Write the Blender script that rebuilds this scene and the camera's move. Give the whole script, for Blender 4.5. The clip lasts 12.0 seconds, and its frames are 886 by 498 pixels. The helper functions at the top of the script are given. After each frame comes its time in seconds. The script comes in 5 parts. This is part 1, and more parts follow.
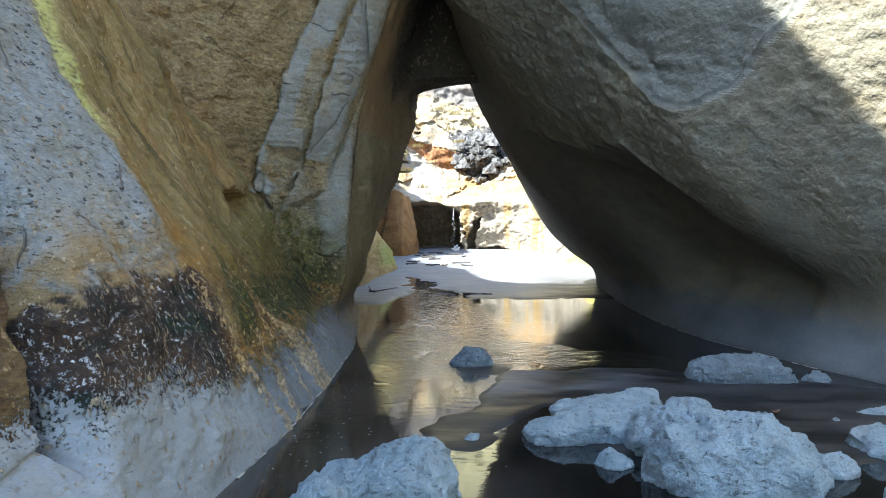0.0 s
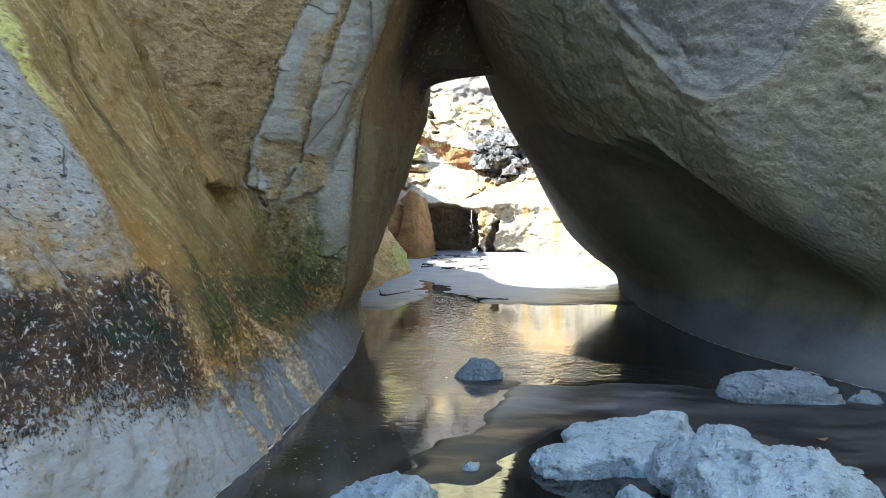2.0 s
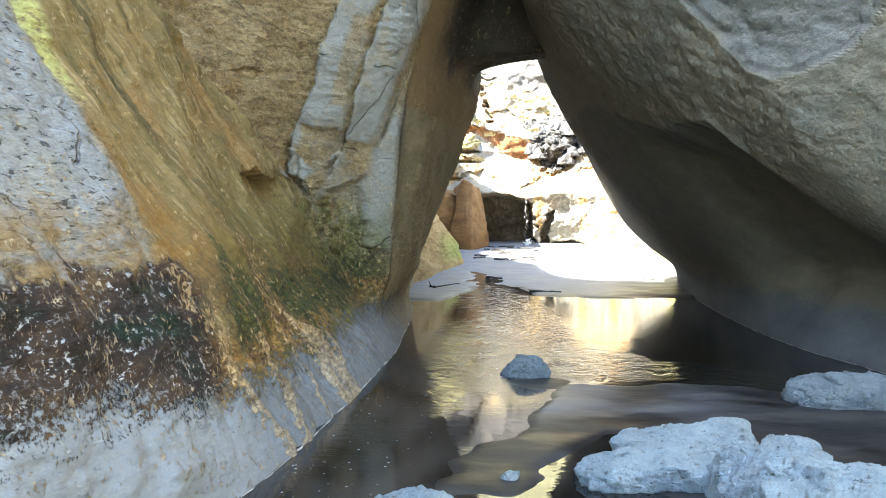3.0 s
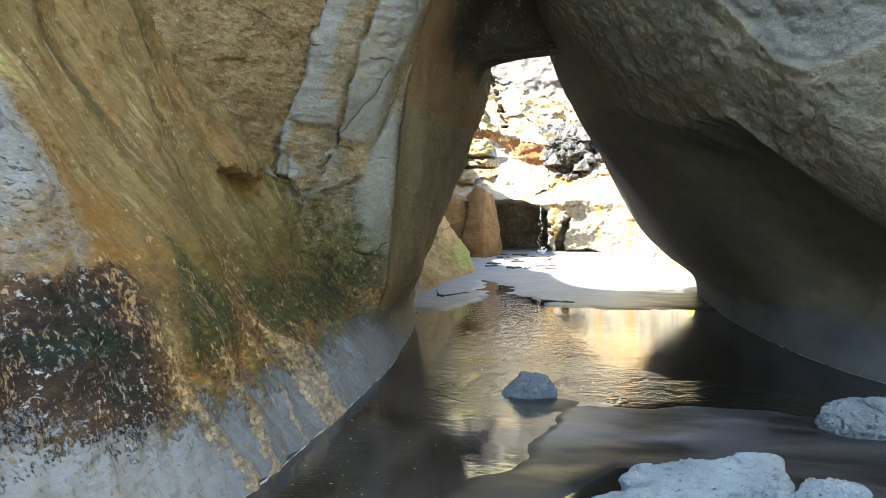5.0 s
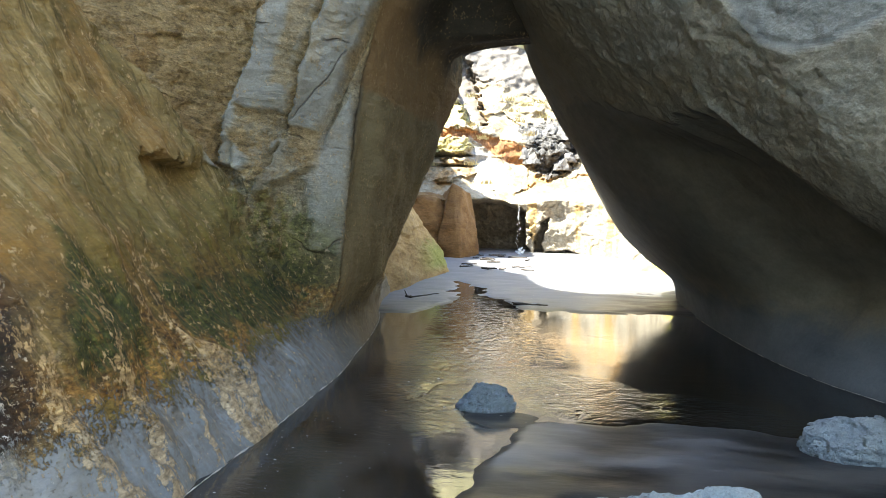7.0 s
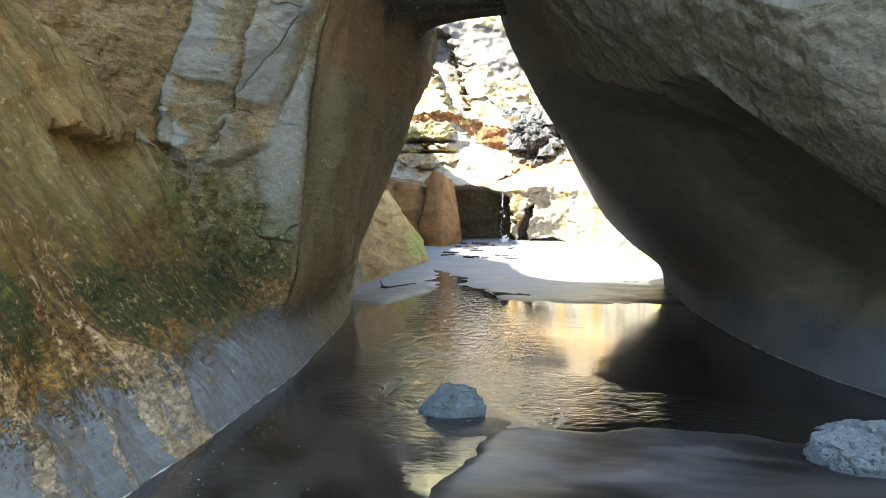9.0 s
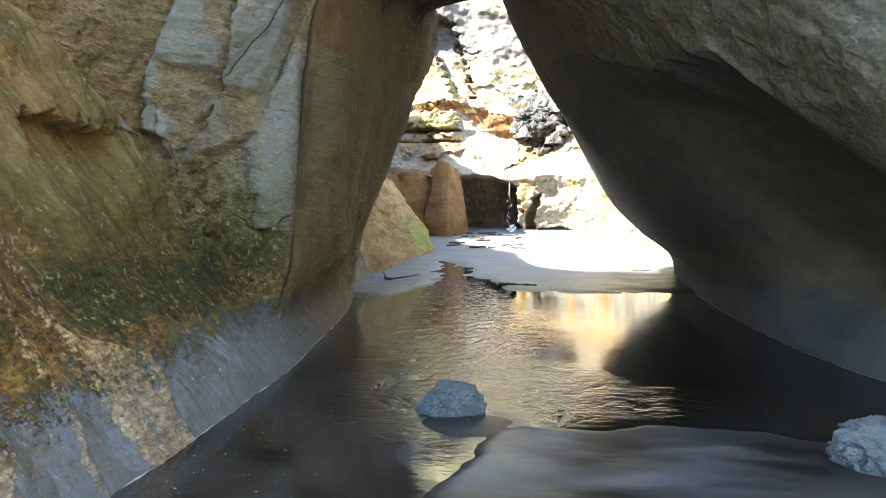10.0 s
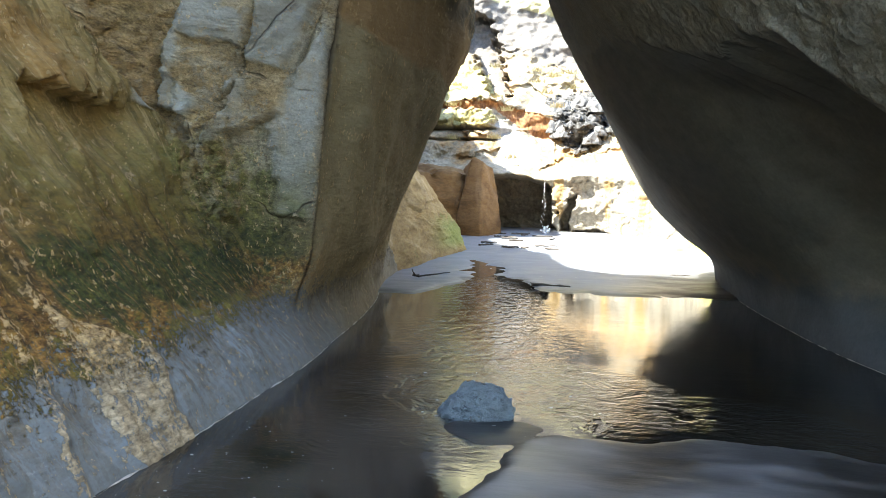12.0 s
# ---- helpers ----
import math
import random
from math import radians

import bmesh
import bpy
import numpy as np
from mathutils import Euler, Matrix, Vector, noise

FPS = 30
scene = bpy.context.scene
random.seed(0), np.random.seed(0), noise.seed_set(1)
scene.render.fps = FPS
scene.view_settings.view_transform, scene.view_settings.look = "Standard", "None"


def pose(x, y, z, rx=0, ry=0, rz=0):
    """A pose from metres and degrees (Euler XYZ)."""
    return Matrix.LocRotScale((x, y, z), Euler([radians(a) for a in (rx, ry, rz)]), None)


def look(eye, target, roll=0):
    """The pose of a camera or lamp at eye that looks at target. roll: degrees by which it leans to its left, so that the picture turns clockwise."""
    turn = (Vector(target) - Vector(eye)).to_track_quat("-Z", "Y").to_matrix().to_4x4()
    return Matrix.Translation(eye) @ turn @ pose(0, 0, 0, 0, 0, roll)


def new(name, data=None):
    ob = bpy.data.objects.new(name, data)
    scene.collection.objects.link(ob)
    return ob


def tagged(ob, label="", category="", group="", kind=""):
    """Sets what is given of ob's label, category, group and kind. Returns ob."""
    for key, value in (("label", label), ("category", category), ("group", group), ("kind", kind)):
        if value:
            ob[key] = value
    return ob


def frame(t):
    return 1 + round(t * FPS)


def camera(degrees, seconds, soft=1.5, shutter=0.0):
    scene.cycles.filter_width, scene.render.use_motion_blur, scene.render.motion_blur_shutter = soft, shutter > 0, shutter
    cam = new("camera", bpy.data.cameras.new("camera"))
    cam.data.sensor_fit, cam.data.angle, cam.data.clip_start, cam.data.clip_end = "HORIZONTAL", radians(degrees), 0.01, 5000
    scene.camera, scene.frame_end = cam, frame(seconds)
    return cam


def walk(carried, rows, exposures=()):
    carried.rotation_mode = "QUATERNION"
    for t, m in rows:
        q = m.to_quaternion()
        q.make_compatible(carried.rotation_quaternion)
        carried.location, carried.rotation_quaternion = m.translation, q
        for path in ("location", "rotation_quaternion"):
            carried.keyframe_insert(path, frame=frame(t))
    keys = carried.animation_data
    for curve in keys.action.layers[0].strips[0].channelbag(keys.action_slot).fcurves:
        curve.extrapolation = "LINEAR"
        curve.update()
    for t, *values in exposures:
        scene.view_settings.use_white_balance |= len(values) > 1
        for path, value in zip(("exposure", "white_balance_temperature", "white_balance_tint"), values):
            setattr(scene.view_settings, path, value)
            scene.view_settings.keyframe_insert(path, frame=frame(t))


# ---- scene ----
cam = camera(55.3, 12.0, 0.55)
PATH = [
    (0, (0.314, -0.167, 1.828), (0.237, 1.83, 1.748), -0.4),
    (0.5, (0.336, 0.054, 1.812), (0.259, 2.051, 1.733), -0.3),
    (1, (0.4, 0.293, 1.815), (0.291, 2.288, 1.748), -0.1),
    (1.5, (0.437, 0.519, 1.768), (0.313, 2.514, 1.697), -0.1),
    (2, (0.464, 0.753, 1.77), (0.334, 2.747, 1.698), 0.0),
    (2.5, (0.523, 0.99, 1.772), (0.327, 2.979, 1.699), 0.1),
    (3, (0.56, 1.212, 1.754), (0.296, 3.192, 1.66), 0.0),
    (3.5, (0.531, 1.407, 1.757), (0.255, 3.386, 1.669), 0.0),
    (5.3, (0.67, 2.141, 1.697), (0.362, 4.116, 1.623), 0.4),
    (5.5, (0.673, 2.224, 1.698), (0.38, 4.201, 1.624), 0.4),
    (6, (0.727, 2.388, 1.684), (0.455, 4.369, 1.609), 0.5),
    (6.5, (0.803, 2.586, 1.684), (0.534, 4.566, 1.61), 0.9),
    (7, (0.843, 2.79, 1.659), (0.574, 4.771, 1.585), 1.2),
    (7.2, (0.847, 2.892, 1.653), (0.584, 4.873, 1.581), 1.1),
    (9, (0.956, 3.637, 1.592), (0.714, 5.62, 1.494), 0.7),
    (9.5, (0.98, 3.82, 1.571), (0.737, 5.801, 1.458), -0.2),
    (10, (1.011, 4.007, 1.564), (0.747, 5.986, 1.444), 0.0),
    (10.5, (1.02, 4.162, 1.545), (0.755, 6.14, 1.422), 0.0),
    (11, (1.044, 4.298, 1.513), (0.778, 6.277, 1.391), 0.1),
    (11.5, (1.039, 4.402, 1.494), (0.75, 6.377, 1.367), 0.4),
    (12, (0.967, 4.513, 1.444), (0.627, 6.481, 1.328), 1.5),
]
EXPOSURES = [(0.0, 2.34, 5720), (0.5, 2.2, 5730), (1.0, 2.36, 5740), (1.5, 2.38, 5770), (2.0, 2.55, 5800), (2.5, 2.75, 5950), (3.0, 3.2, 6150), (3.5, 2.8, 6200), (5.5, 2.75, 6350), (9.0, 2.75, 6200), (12.0, 2.85, 6050)]
walk(cam, [(t, look(eye, target, roll)) for t, eye, target, roll in PATH], [(t, stops, kelvin, 4) for t, stops, kelvin in EXPOSURES])

# ---- light ----
world = bpy.data.worlds.new("sky")
scene.world = world
world.use_nodes = True
SUN = Vector((0.55, 0.30, -0.78)).normalized()
SUN_EL = math.asin(-SUN.z)
sky = world.node_tree.nodes.new("ShaderNodeTexSky")
sky.sky_type, sky.sun_disc = "NISHITA", False
sky.sun_elevation, sky.sun_rotation = SUN_EL, math.atan2(-SUN.x, -SUN.y)
background = world.node_tree.nodes["Background"]
background.inputs["Strength"].default_value = 0.15
world.node_tree.links.new(sky.outputs[0], background.inputs["Color"])
sun_data = bpy.data.lights.new("sun", "SUN")
sun_data.energy, sun_data.angle, sun_data.color = 4.5, radians(0.5), (1.0, 0.94, 0.84)
sun = new("sun", sun_data)
sun.rotation_mode = "QUATERNION"
sun.rotation_quaternion = SUN.to_track_quat("-Z", "Y")
sun.location = (-4, -8, 20)


# ---- noise for shapes ----
def hashed(i, j, k, seed):
    h = (i * 73856093) ^ (j * 19349663) ^ (k * 83492791) ^ (seed * 2654435 + 97)
    h = (h ^ (h >> 13)) * 1274126177 & 0x7FFFFFFF
    return (h ^ (h >> 15)) & 1023


GRADS = np.random.RandomState(3).normal(size=(1024, 3))
GRADS /= np.linalg.norm(GRADS, axis=1)[:, None]


def perlin(x, y, z, seed=0):
    x, y, z = np.broadcast_arrays(np.asarray(x, float), np.asarray(y, float), np.asarray(z, float))
    fx, fy, fz = np.floor(x), np.floor(y), np.floor(z)
    i, j, k = fx.astype(np.int64), fy.astype(np.int64), fz.astype(np.int64)
    x, y, z = x - fx, y - fy, z - fz
    u, v, w = (a * a * a * (a * (a * 6 - 15) + 10) for a in (x, y, z))
    total = 0
    for a in (0, 1):
        for b in (0, 1):
            for c in (0, 1):
                g = GRADS[hashed(i + a, j + b, k + c, seed)]
                d = g[..., 0] * (x - a) + g[..., 1] * (y - b) + g[..., 2] * (z - c)
                total = total + d * (u if a else 1 - u) * (v if b else 1 - v) * (w if c else 1 - w)
    return total * 1.5


def fbm(x, y, z, octaves=4, seed=0, gain=0.5):
    total, size = 0, 1.0
    for o in range(octaves):
        total = total + size * perlin(x * 2**o, y * 2**o, z * 2**o, seed + o)
        size *= gain
    return total


def ridged(x, y, z, octaves=4, seed=0):
    total, size = 0, 1.0
    for o in range(octaves):
        total = total + size * (0.5 - np.abs(perlin(x * 2**o, y * 2**o, z * 2**o, seed + o)))
        size *= 0.5
    return total


def step(a, b, v):
    t = np.clip((v - a) / (b - a), 0, 1)
    return t * t * (3 - 2 * t)


def bump_at(d, width):
    return np.exp(-(d / width) ** 2)


def cell_steps(a, b, seed):
    """Blocky steps: a random height and tilt for each cell of a jittered net."""
    i, j = np.floor(a).astype(np.int64), np.floor(b).astype(np.int64)
    best, value = np.full(a.shape, 9.0), np.zeros(a.shape)
    for di in (-1, 0, 1):
        for dj in (-1, 0, 1):
            h = hashed(i + di, j + dj, 0 * i, seed)
            k = hashed(i + di, j + dj, 0 * i + 3, seed)
            ca, cb = i + di + (h % 32) / 32, j + dj + (h // 32) / 32
            d = (a - ca) ** 2 + (b - cb) ** 2
            near = d < best
            best, value = np.where(near, d, best), np.where(near, hashed(i + di, j + dj, 0 * i + 7, seed) / 1023 + (a - ca) * ((k % 32) / 32 - 0.5) + (b - cb) * ((k // 32) / 32 - 0.5), value)
    return value - 0.5


def region(a, b, corners, soft=0.02, ragged=0.0, seed=0):
    """1 inside the outline through the corners, falling to 0 over soft metres; ragged roughens the edge."""
    a, b = np.broadcast_arrays(np.asarray(a, float), np.asarray(b, float))
    if ragged:
        a, b = a + ragged * fbm(a * 4, b * 4, 0 * a, 4, 200 + seed), b + ragged * fbm(a * 4, b * 4, 0 * a + 9, 4, 210 + seed)
    best, within = np.full(a.shape, 1e9), np.zeros(a.shape, bool)
    for (x0, y0), (x1, y1) in zip(corners, corners[1:] + corners[:1]):
        dx, dy = x1 - x0, y1 - y0
        t = np.clip(((a - x0) * dx + (b - y0) * dy) / (dx * dx + dy * dy), 0, 1)
        best = np.minimum(best, np.hypot(a - x0 - t * dx, b - y0 - t * dy))
        if dy:
            within ^= ((y0 > b) != (y1 > b)) & (a < x0 + (b - y0) * dx / dy)
    return step(-soft, soft, np.where(within, best, -best))


def glide(xs, ys, q):
    """Monotone cubic through (xs, ys[..., n]) at q."""
    xs, ys = np.asarray(xs, float), np.asarray(ys, float)
    h = np.diff(xs)
    d = np.diff(ys, axis=-1) / h
    m = np.zeros_like(ys)
    m[..., 0], m[..., -1] = d[..., 0], d[..., -1]
    w1, w2 = 2 * h[1:] + h[:-1], h[1:] + 2 * h[:-1]
    a, b = d[..., :-1], d[..., 1:]
    same = a * b > 0
    m[..., 1:-1] = np.where(same, (w1 + w2) / (w1 / np.where(same, a, 1) + w2 / np.where(same, b, 1)), 0)
    n = np.clip(np.searchsorted(xs, q) - 1, 0, len(xs) - 2)
    t = np.clip((q - xs[n]) / h[n], 0, 1)
    return (ys[..., n] * (1 + 2 * t) * (1 - t) ** 2 + m[..., n] * h[n] * t * (1 - t) ** 2
            + ys[..., n + 1] * t * t * (3 - 2 * t) + m[..., n + 1] * h[n] * t * t * (t - 1))


# ---- materials ----
class Paint:
    """A small helper that wires up one node material."""

    def __init__(self, name, rough=0.8):
        self.mat = bpy.data.materials.new(name)
        self.mat.use_nodes = True
        self.tree = self.mat.node_tree
        self.bsdf = self.tree.nodes["Principled BSDF"]
        self.bsdf.inputs["Roughness"].default_value = rough
        self.coords = self.tree.nodes.new("ShaderNodeTexCoord").outputs["Object"]
        xyz = self.tree.nodes.new("ShaderNodeSeparateXYZ")
        self.tree.links.new(self.coords, xyz.inputs[0])
        self.x, self.y, self.z = xyz.outputs

    def put(self, socket, value):
        if isinstance(value, bpy.types.NodeSocket):
            self.tree.links.new(value, socket)
        elif isinstance(value, tuple) and len(value) == 3 and socket.type == "RGBA":
            socket.default_value = (*value, 1)
        else:
            socket.default_value = value

    def calc(self, op, a, b=0.0, c=0.0):
        n = self.tree.nodes.new("ShaderNodeMath")
        n.operation = op
        for s, v in zip(n.inputs, (a, b, c)):
            self.put(s, v)
        return n.outputs[0]

    def stretch(self, sx, sy, sz, turn=(0, 0, 0)):
        n = self.tree.nodes.new("ShaderNodeMapping")
        self.put(n.inputs[0], self.coords)
        n.inputs["Rotation"].default_value = [radians(a) for a in turn]
        n.inputs["Scale"].default_value = (sx, sy, sz)
        return n.outputs[0]

    def noise(self, scale, detail=4, rough=0.55, vec=None, warp=0.0):
        n = self.tree.nodes.new("ShaderNodeTexNoise")
        self.put(n.inputs["Vector"], vec or self.coords)
        n.inputs["Scale"].default_value, n.inputs["Detail"].default_value = scale, detail
        n.inputs["Roughness"].default_value, n.inputs["Distortion"].default_value = rough, warp
        return n.outputs[0]

    def cells(self, scale, vec=None, feature="F1", out=0):
        n = self.tree.nodes.new("ShaderNodeTexVoronoi")
        n.feature = feature
        self.put(n.inputs["Vector"], vec or self.coords)
        n.inputs["Scale"].default_value = scale
        return n.outputs[out]

    def span(self, v, a, b, c=0.0, d=1.0):
        n = self.tree.nodes.new("ShaderNodeMapRange")
        n.interpolation_type = "SMOOTHSTEP"
        for s, q in zip(n.inputs, (v, a, b, c, d)):
            self.put(s, q)
        return n.outputs[0]

    def mix(self, fac, a, b, how="MIX"):
        n = self.tree.nodes.new("ShaderNodeMix")
        n.data_type, n.blend_type = "RGBA", how
        self.put(n.inputs[0], fac)
        self.put(n.inputs[6], a)
        self.put(n.inputs[7], b)
        return n.outputs[2]

    def ramp(self, fac, *stops):
        n = self.tree.nodes.new("ShaderNodeValToRGB")
        self.put(n.inputs[0], fac)
        while len(n.color_ramp.elements) < len(stops):
            n.color_ramp.elements.new(0.5)
        for e, (p, col) in zip(n.color_ramp.elements, stops):
            e.position, e.color = p, (*col, 1)
        return n.outputs[0]

    def mark(self, name):
        """A mask that the mesh carries."""
        n = self.tree.nodes.new("ShaderNodeAttribute")
        n.attribute_name = name
        return n.outputs["Fac"]

    def cracks(self, scale, width, vec=None, warp=0.12):
        """Thin branching joint lines: 1 on the line."""
        n = self.tree.nodes.new("ShaderNodeVectorMath")
        n.operation = "MULTIPLY_ADD"
        w = self.tree.nodes.new("ShaderNodeTexNoise")
        self.put(w.inputs["Vector"], vec or self.coords)
        w.inputs["Scale"].default_value, w.inputs["Detail"].default_value = scale * 1.7, 4
        self.tree.links.new(w.outputs["Color"], n.inputs[0])
        n.inputs[1].default_value = (warp / scale * 6,) * 3
        self.put(n.inputs[2], vec or self.coords)
        return self.span(self.cells(scale, n.outputs[0], "DISTANCE_TO_EDGE"), width * 0.3, width, 1.0, 0.0)

    def both(self, *masks):
        out = masks[0]
        for m in masks[1:]:
            out = self.calc("MULTIPLY", out, m)
        return out

    def finish(self, colour, height=None, strength=0.5, distance=0.02, rough=None):
        self.put(self.bsdf.inputs["Base Color"], colour)
        if rough is not None:
            self.put(self.bsdf.inputs["Roughness"], rough)
        if height is not None:
            n = self.tree.nodes.new("ShaderNodeBump")
            n.inputs["Strength"].default_value, n.inputs["Distance"].default_value = strength, distance
            self.put(n.inputs["Height"], height)
            self.put(self.bsdf.inputs["Normal"], n.outputs[0])
        return self.mat


def west_rock():
    p = Paint("tan sandstone with algae", 0.85)
    bed = p.stretch(0.8, 0.38, 1.0)
    big, mid, fine = p.noise(0.9, 5, 0.6), p.noise(5, 6, 0.62, bed), p.noise(26, 5, 0.65, bed)
    tiny = p.noise(75, 3, 0.6, bed)
    away = p.calc("SUBTRACT", big, 0.5)
    joints = p.both(p.cracks(1.0, 0.010, p.stretch(1.0, 0.5, 0.8), 0.05), p.span(p.noise(1.4, 4, 0.6), 0.50, 0.60))
    # bedded brown rock
    col = p.ramp(mid, (0.25, (0.29, 0.215, 0.115)), (0.5, (0.42, 0.325, 0.185)), (0.75, (0.53, 0.44, 0.29)))
    col = p.mix(p.span(p.noise(1.1, 5, 0.6), 0.5, 0.66, 0.0, 0.6), col, (0.43, 0.29, 0.14))
    col = p.mix(p.span(p.noise(2.1, 6, 0.7, bed), 0.55, 0.7, 0.0, 0.6), col, (0.45, 0.40, 0.30))
    col = p.mix(p.span(p.noise(1.6, 5, 0.65), 0.54, 0.66, 0.0, 0.5), col, (0.19, 0.15, 0.065))
    # streaks left by water that runs down and a little along
    run = p.calc("ADD", p.y, p.calc("MULTIPLY", p.z, 0.45))
    flow = p.tree.nodes.new("ShaderNodeCombineXYZ")
    p.put(flow.inputs[0], p.calc("MULTIPLY", run, 3.2))
    p.put(flow.inputs[1], p.calc("MULTIPLY", p.z, 0.45))
    streak = p.noise(1.0, 6, 0.65, flow.outputs[0], 0.3)
    thin = p.noise(3.0, 5, 0.65, flow.outputs[0], 0.15)
    band = p.mark("ribbed")
    ribs = p.ramp(streak, (0.3, (0.10, 0.08, 0.028)), (0.43, (0.19, 0.148, 0.055)), (0.55, (0.29, 0.225, 0.10)), (0.7, (0.40, 0.325, 0.175)))
    ribs = p.mix(p.span(thin, 0.54, 0.64, 0.0, 0.8), ribs, (0.085, 0.075, 0.022))
    ribs = p.mix(p.span(thin, 0.44, 0.34, 0.0, 0.75), ribs, (0.52, 0.42, 0.25))
    ribs = p.mix(p.span(p.noise(0.8, 5, 0.65), 0.5, 0.62, 0.0, 0.55), ribs, (0.33, 0.19, 0.06))
    ribs = p.mix(p.both(p.span(p.noise(16, 4, 0.7), 0.6, 0.66), 0.5), ribs, (0.50, 0.42, 0.28))
    long_flow = p.tree.nodes.new("ShaderNodeCombineXYZ")
    p.put(long_flow.inputs[0], p.calc("MULTIPLY", run, 3.2))
    p.put(long_flow.inputs[1], p.calc("MULTIPLY", p.z, 0.16))
    hair = p.noise(7.0, 4, 0.6, long_flow.outputs[0], 0.1)
    ribs = p.mix(p.span(hair, 0.58, 0.66, 0.0, 0.3), ribs, (0.56, 0.47, 0.30))
    ribs = p.mix(p.span(hair, 0.42, 0.34, 0.0, 0.35), ribs, (0.10, 0.085, 0.03))
    ribs = p.mix(p.both(p.span(p.z, 1.9, 1.4), p.span(p.y, 8.4, 9.4), p.span(streak, 0.5, 0.42), 0.7), ribs, (0.17, 0.19, 0.04))
    col = p.mix(p.both(band, 0.95), col, ribs)
    # the paler near face, pitted
    near = p.both(p.span(p.calc("ADD", p.y, p.calc("MULTIPLY", away, 0.5)), 6.25, 6.5, 1.0, 0.0), p.mark("face"))
    grey = p.ramp(mid, (0.25, (0.28, 0.275, 0.25)), (0.5, (0.34, 0.335, 0.31)), (0.75, (0.40, 0.395, 0.37)))
    grey = p.mix(p.span(p.noise(1.3, 6, 0.65), 0.48, 0.68, 0.0, 0.45), grey, (0.34, 0.29, 0.18))
    col = p.mix(near, col, grey)
    pits = p.span(p.noise(17, 3, 0.6, p.stretch(0.8, 0.6, 1.9)), 0.355, 0.40, 1.0, 0.0)
    pits = p.both(pits, near, p.span(p.z, 1.35, 1.6), p.span(p.noise(1.2, 3, 0.5), 0.30, 0.46))
    col = p.mix(p.both(pits, 0.85), col, (0.07, 0.065, 0.06))
    # sunlight up the edge between the two, painted as a lichen-yellow strip
    lift = p.calc("ADD", p.y, p.calc("MULTIPLY", away, 0.5))
    sun_strip = p.both(p.span(lift, 6.36, 6.42), p.span(lift, 6.58, 6.74, 1.0, 0.0), p.span(p.z, 2.4, 2.75))
    col = p.mix(p.both(sun_strip, p.span(fine, 0.32, 0.5), 0.95), col, (0.66, 0.68, 0.28))
    # stain on the block beyond the upright crack
    block_near = p.calc("SUBTRACT", 1.0, p.mark("face"))
    col = p.mix(p.both(block_near, 0.9), col, p.ramp(p.noise(2.4, 6, 0.7, bed), (0.35, (0.025, 0.017, 0.008)), (0.5, (0.085, 0.045, 0.014)), (0.65, (0.17, 0.115, 0.05))))
    # pale leaning slabs and crumbled rock beside the arch
    pale = p.ramp(mid, (0.25, (0.27, 0.245, 0.19)), (0.5, (0.36, 0.335, 0.275)), (0.75, (0.42, 0.40, 0.345)))
    worn = p.span(p.noise(2.6, 6, 0.75, p.stretch(1, 1, 0.6)), 0.50, 0.60, 1.0, 0.45)
    col = p.mix(p.both(p.mark("slab"), worn), col, pale)
    chips = p.both(p.span(p.y, 10.9, 11.3), p.span(p.y, 12.08, 12.14, 1.0, 0.0), p.span(p.z, 0.9, 1.2), p.span(p.z, 2.4, 3.2, 1.0, 0.0), p.span(p.noise(2.4, 6, 0.7), 0.50, 0.55))
    col = p.mix(p.both(chips, 0.75), col, pale)
    rim = p.both(p.span(p.y, 11.84, 11.92), p.span(p.y, 12.08, 12.14, 1.0, 0.0), p.span(p.z, 0.95, 1.2), p.span(p.z, 3.0, 3.6, 1.0, 0.0), p.span(mid, 0.36, 0.5))
    col = p.mix(p.both(rim, 0.8), col, pale)
    # olive-brown inside of the arch with its shade painted in
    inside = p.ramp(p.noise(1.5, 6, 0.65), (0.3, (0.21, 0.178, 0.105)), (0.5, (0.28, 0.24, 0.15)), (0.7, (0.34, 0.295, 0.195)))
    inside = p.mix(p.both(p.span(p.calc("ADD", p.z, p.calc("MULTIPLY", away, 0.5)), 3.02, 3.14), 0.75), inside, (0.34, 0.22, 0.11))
    # the deep shade of the roof, painted near black
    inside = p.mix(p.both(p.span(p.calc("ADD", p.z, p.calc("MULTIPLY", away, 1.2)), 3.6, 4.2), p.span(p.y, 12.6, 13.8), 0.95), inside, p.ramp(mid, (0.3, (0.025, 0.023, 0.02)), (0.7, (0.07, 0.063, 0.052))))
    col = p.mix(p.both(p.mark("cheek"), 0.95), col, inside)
    # growth: green under the slabs and along the ribbed foot
    wob = p.calc("MULTIPLY", p.calc("SUBTRACT", p.noise(2.4, 6, 0.7), 0.5), 1.1)
    level = p.calc("ADD", p.z, wob)
    green = p.ramp(fine, (0.35, (0.055, 0.075, 0.014)), (0.5, (0.15, 0.18, 0.04)), (0.68, (0.32, 0.36, 0.13)))
    moss = p.both(p.span(level, 0.85, 1.05), p.span(level, 1.55, 2.2, 1.0, 0.0), p.span(p.y, 10.3, 11.3), p.span(p.y, 12.0, 12.2, 1.0, 0.0), p.span(p.calc("ADD", p.x, p.calc("MULTIPLY", wob, 0.25)), -1.98, -1.80, 1.0, 0.0))
    col = p.mix(p.both(moss, p.span(p.noise(5, 5, 0.7), 0.44, 0.58), 0.7), col, green)
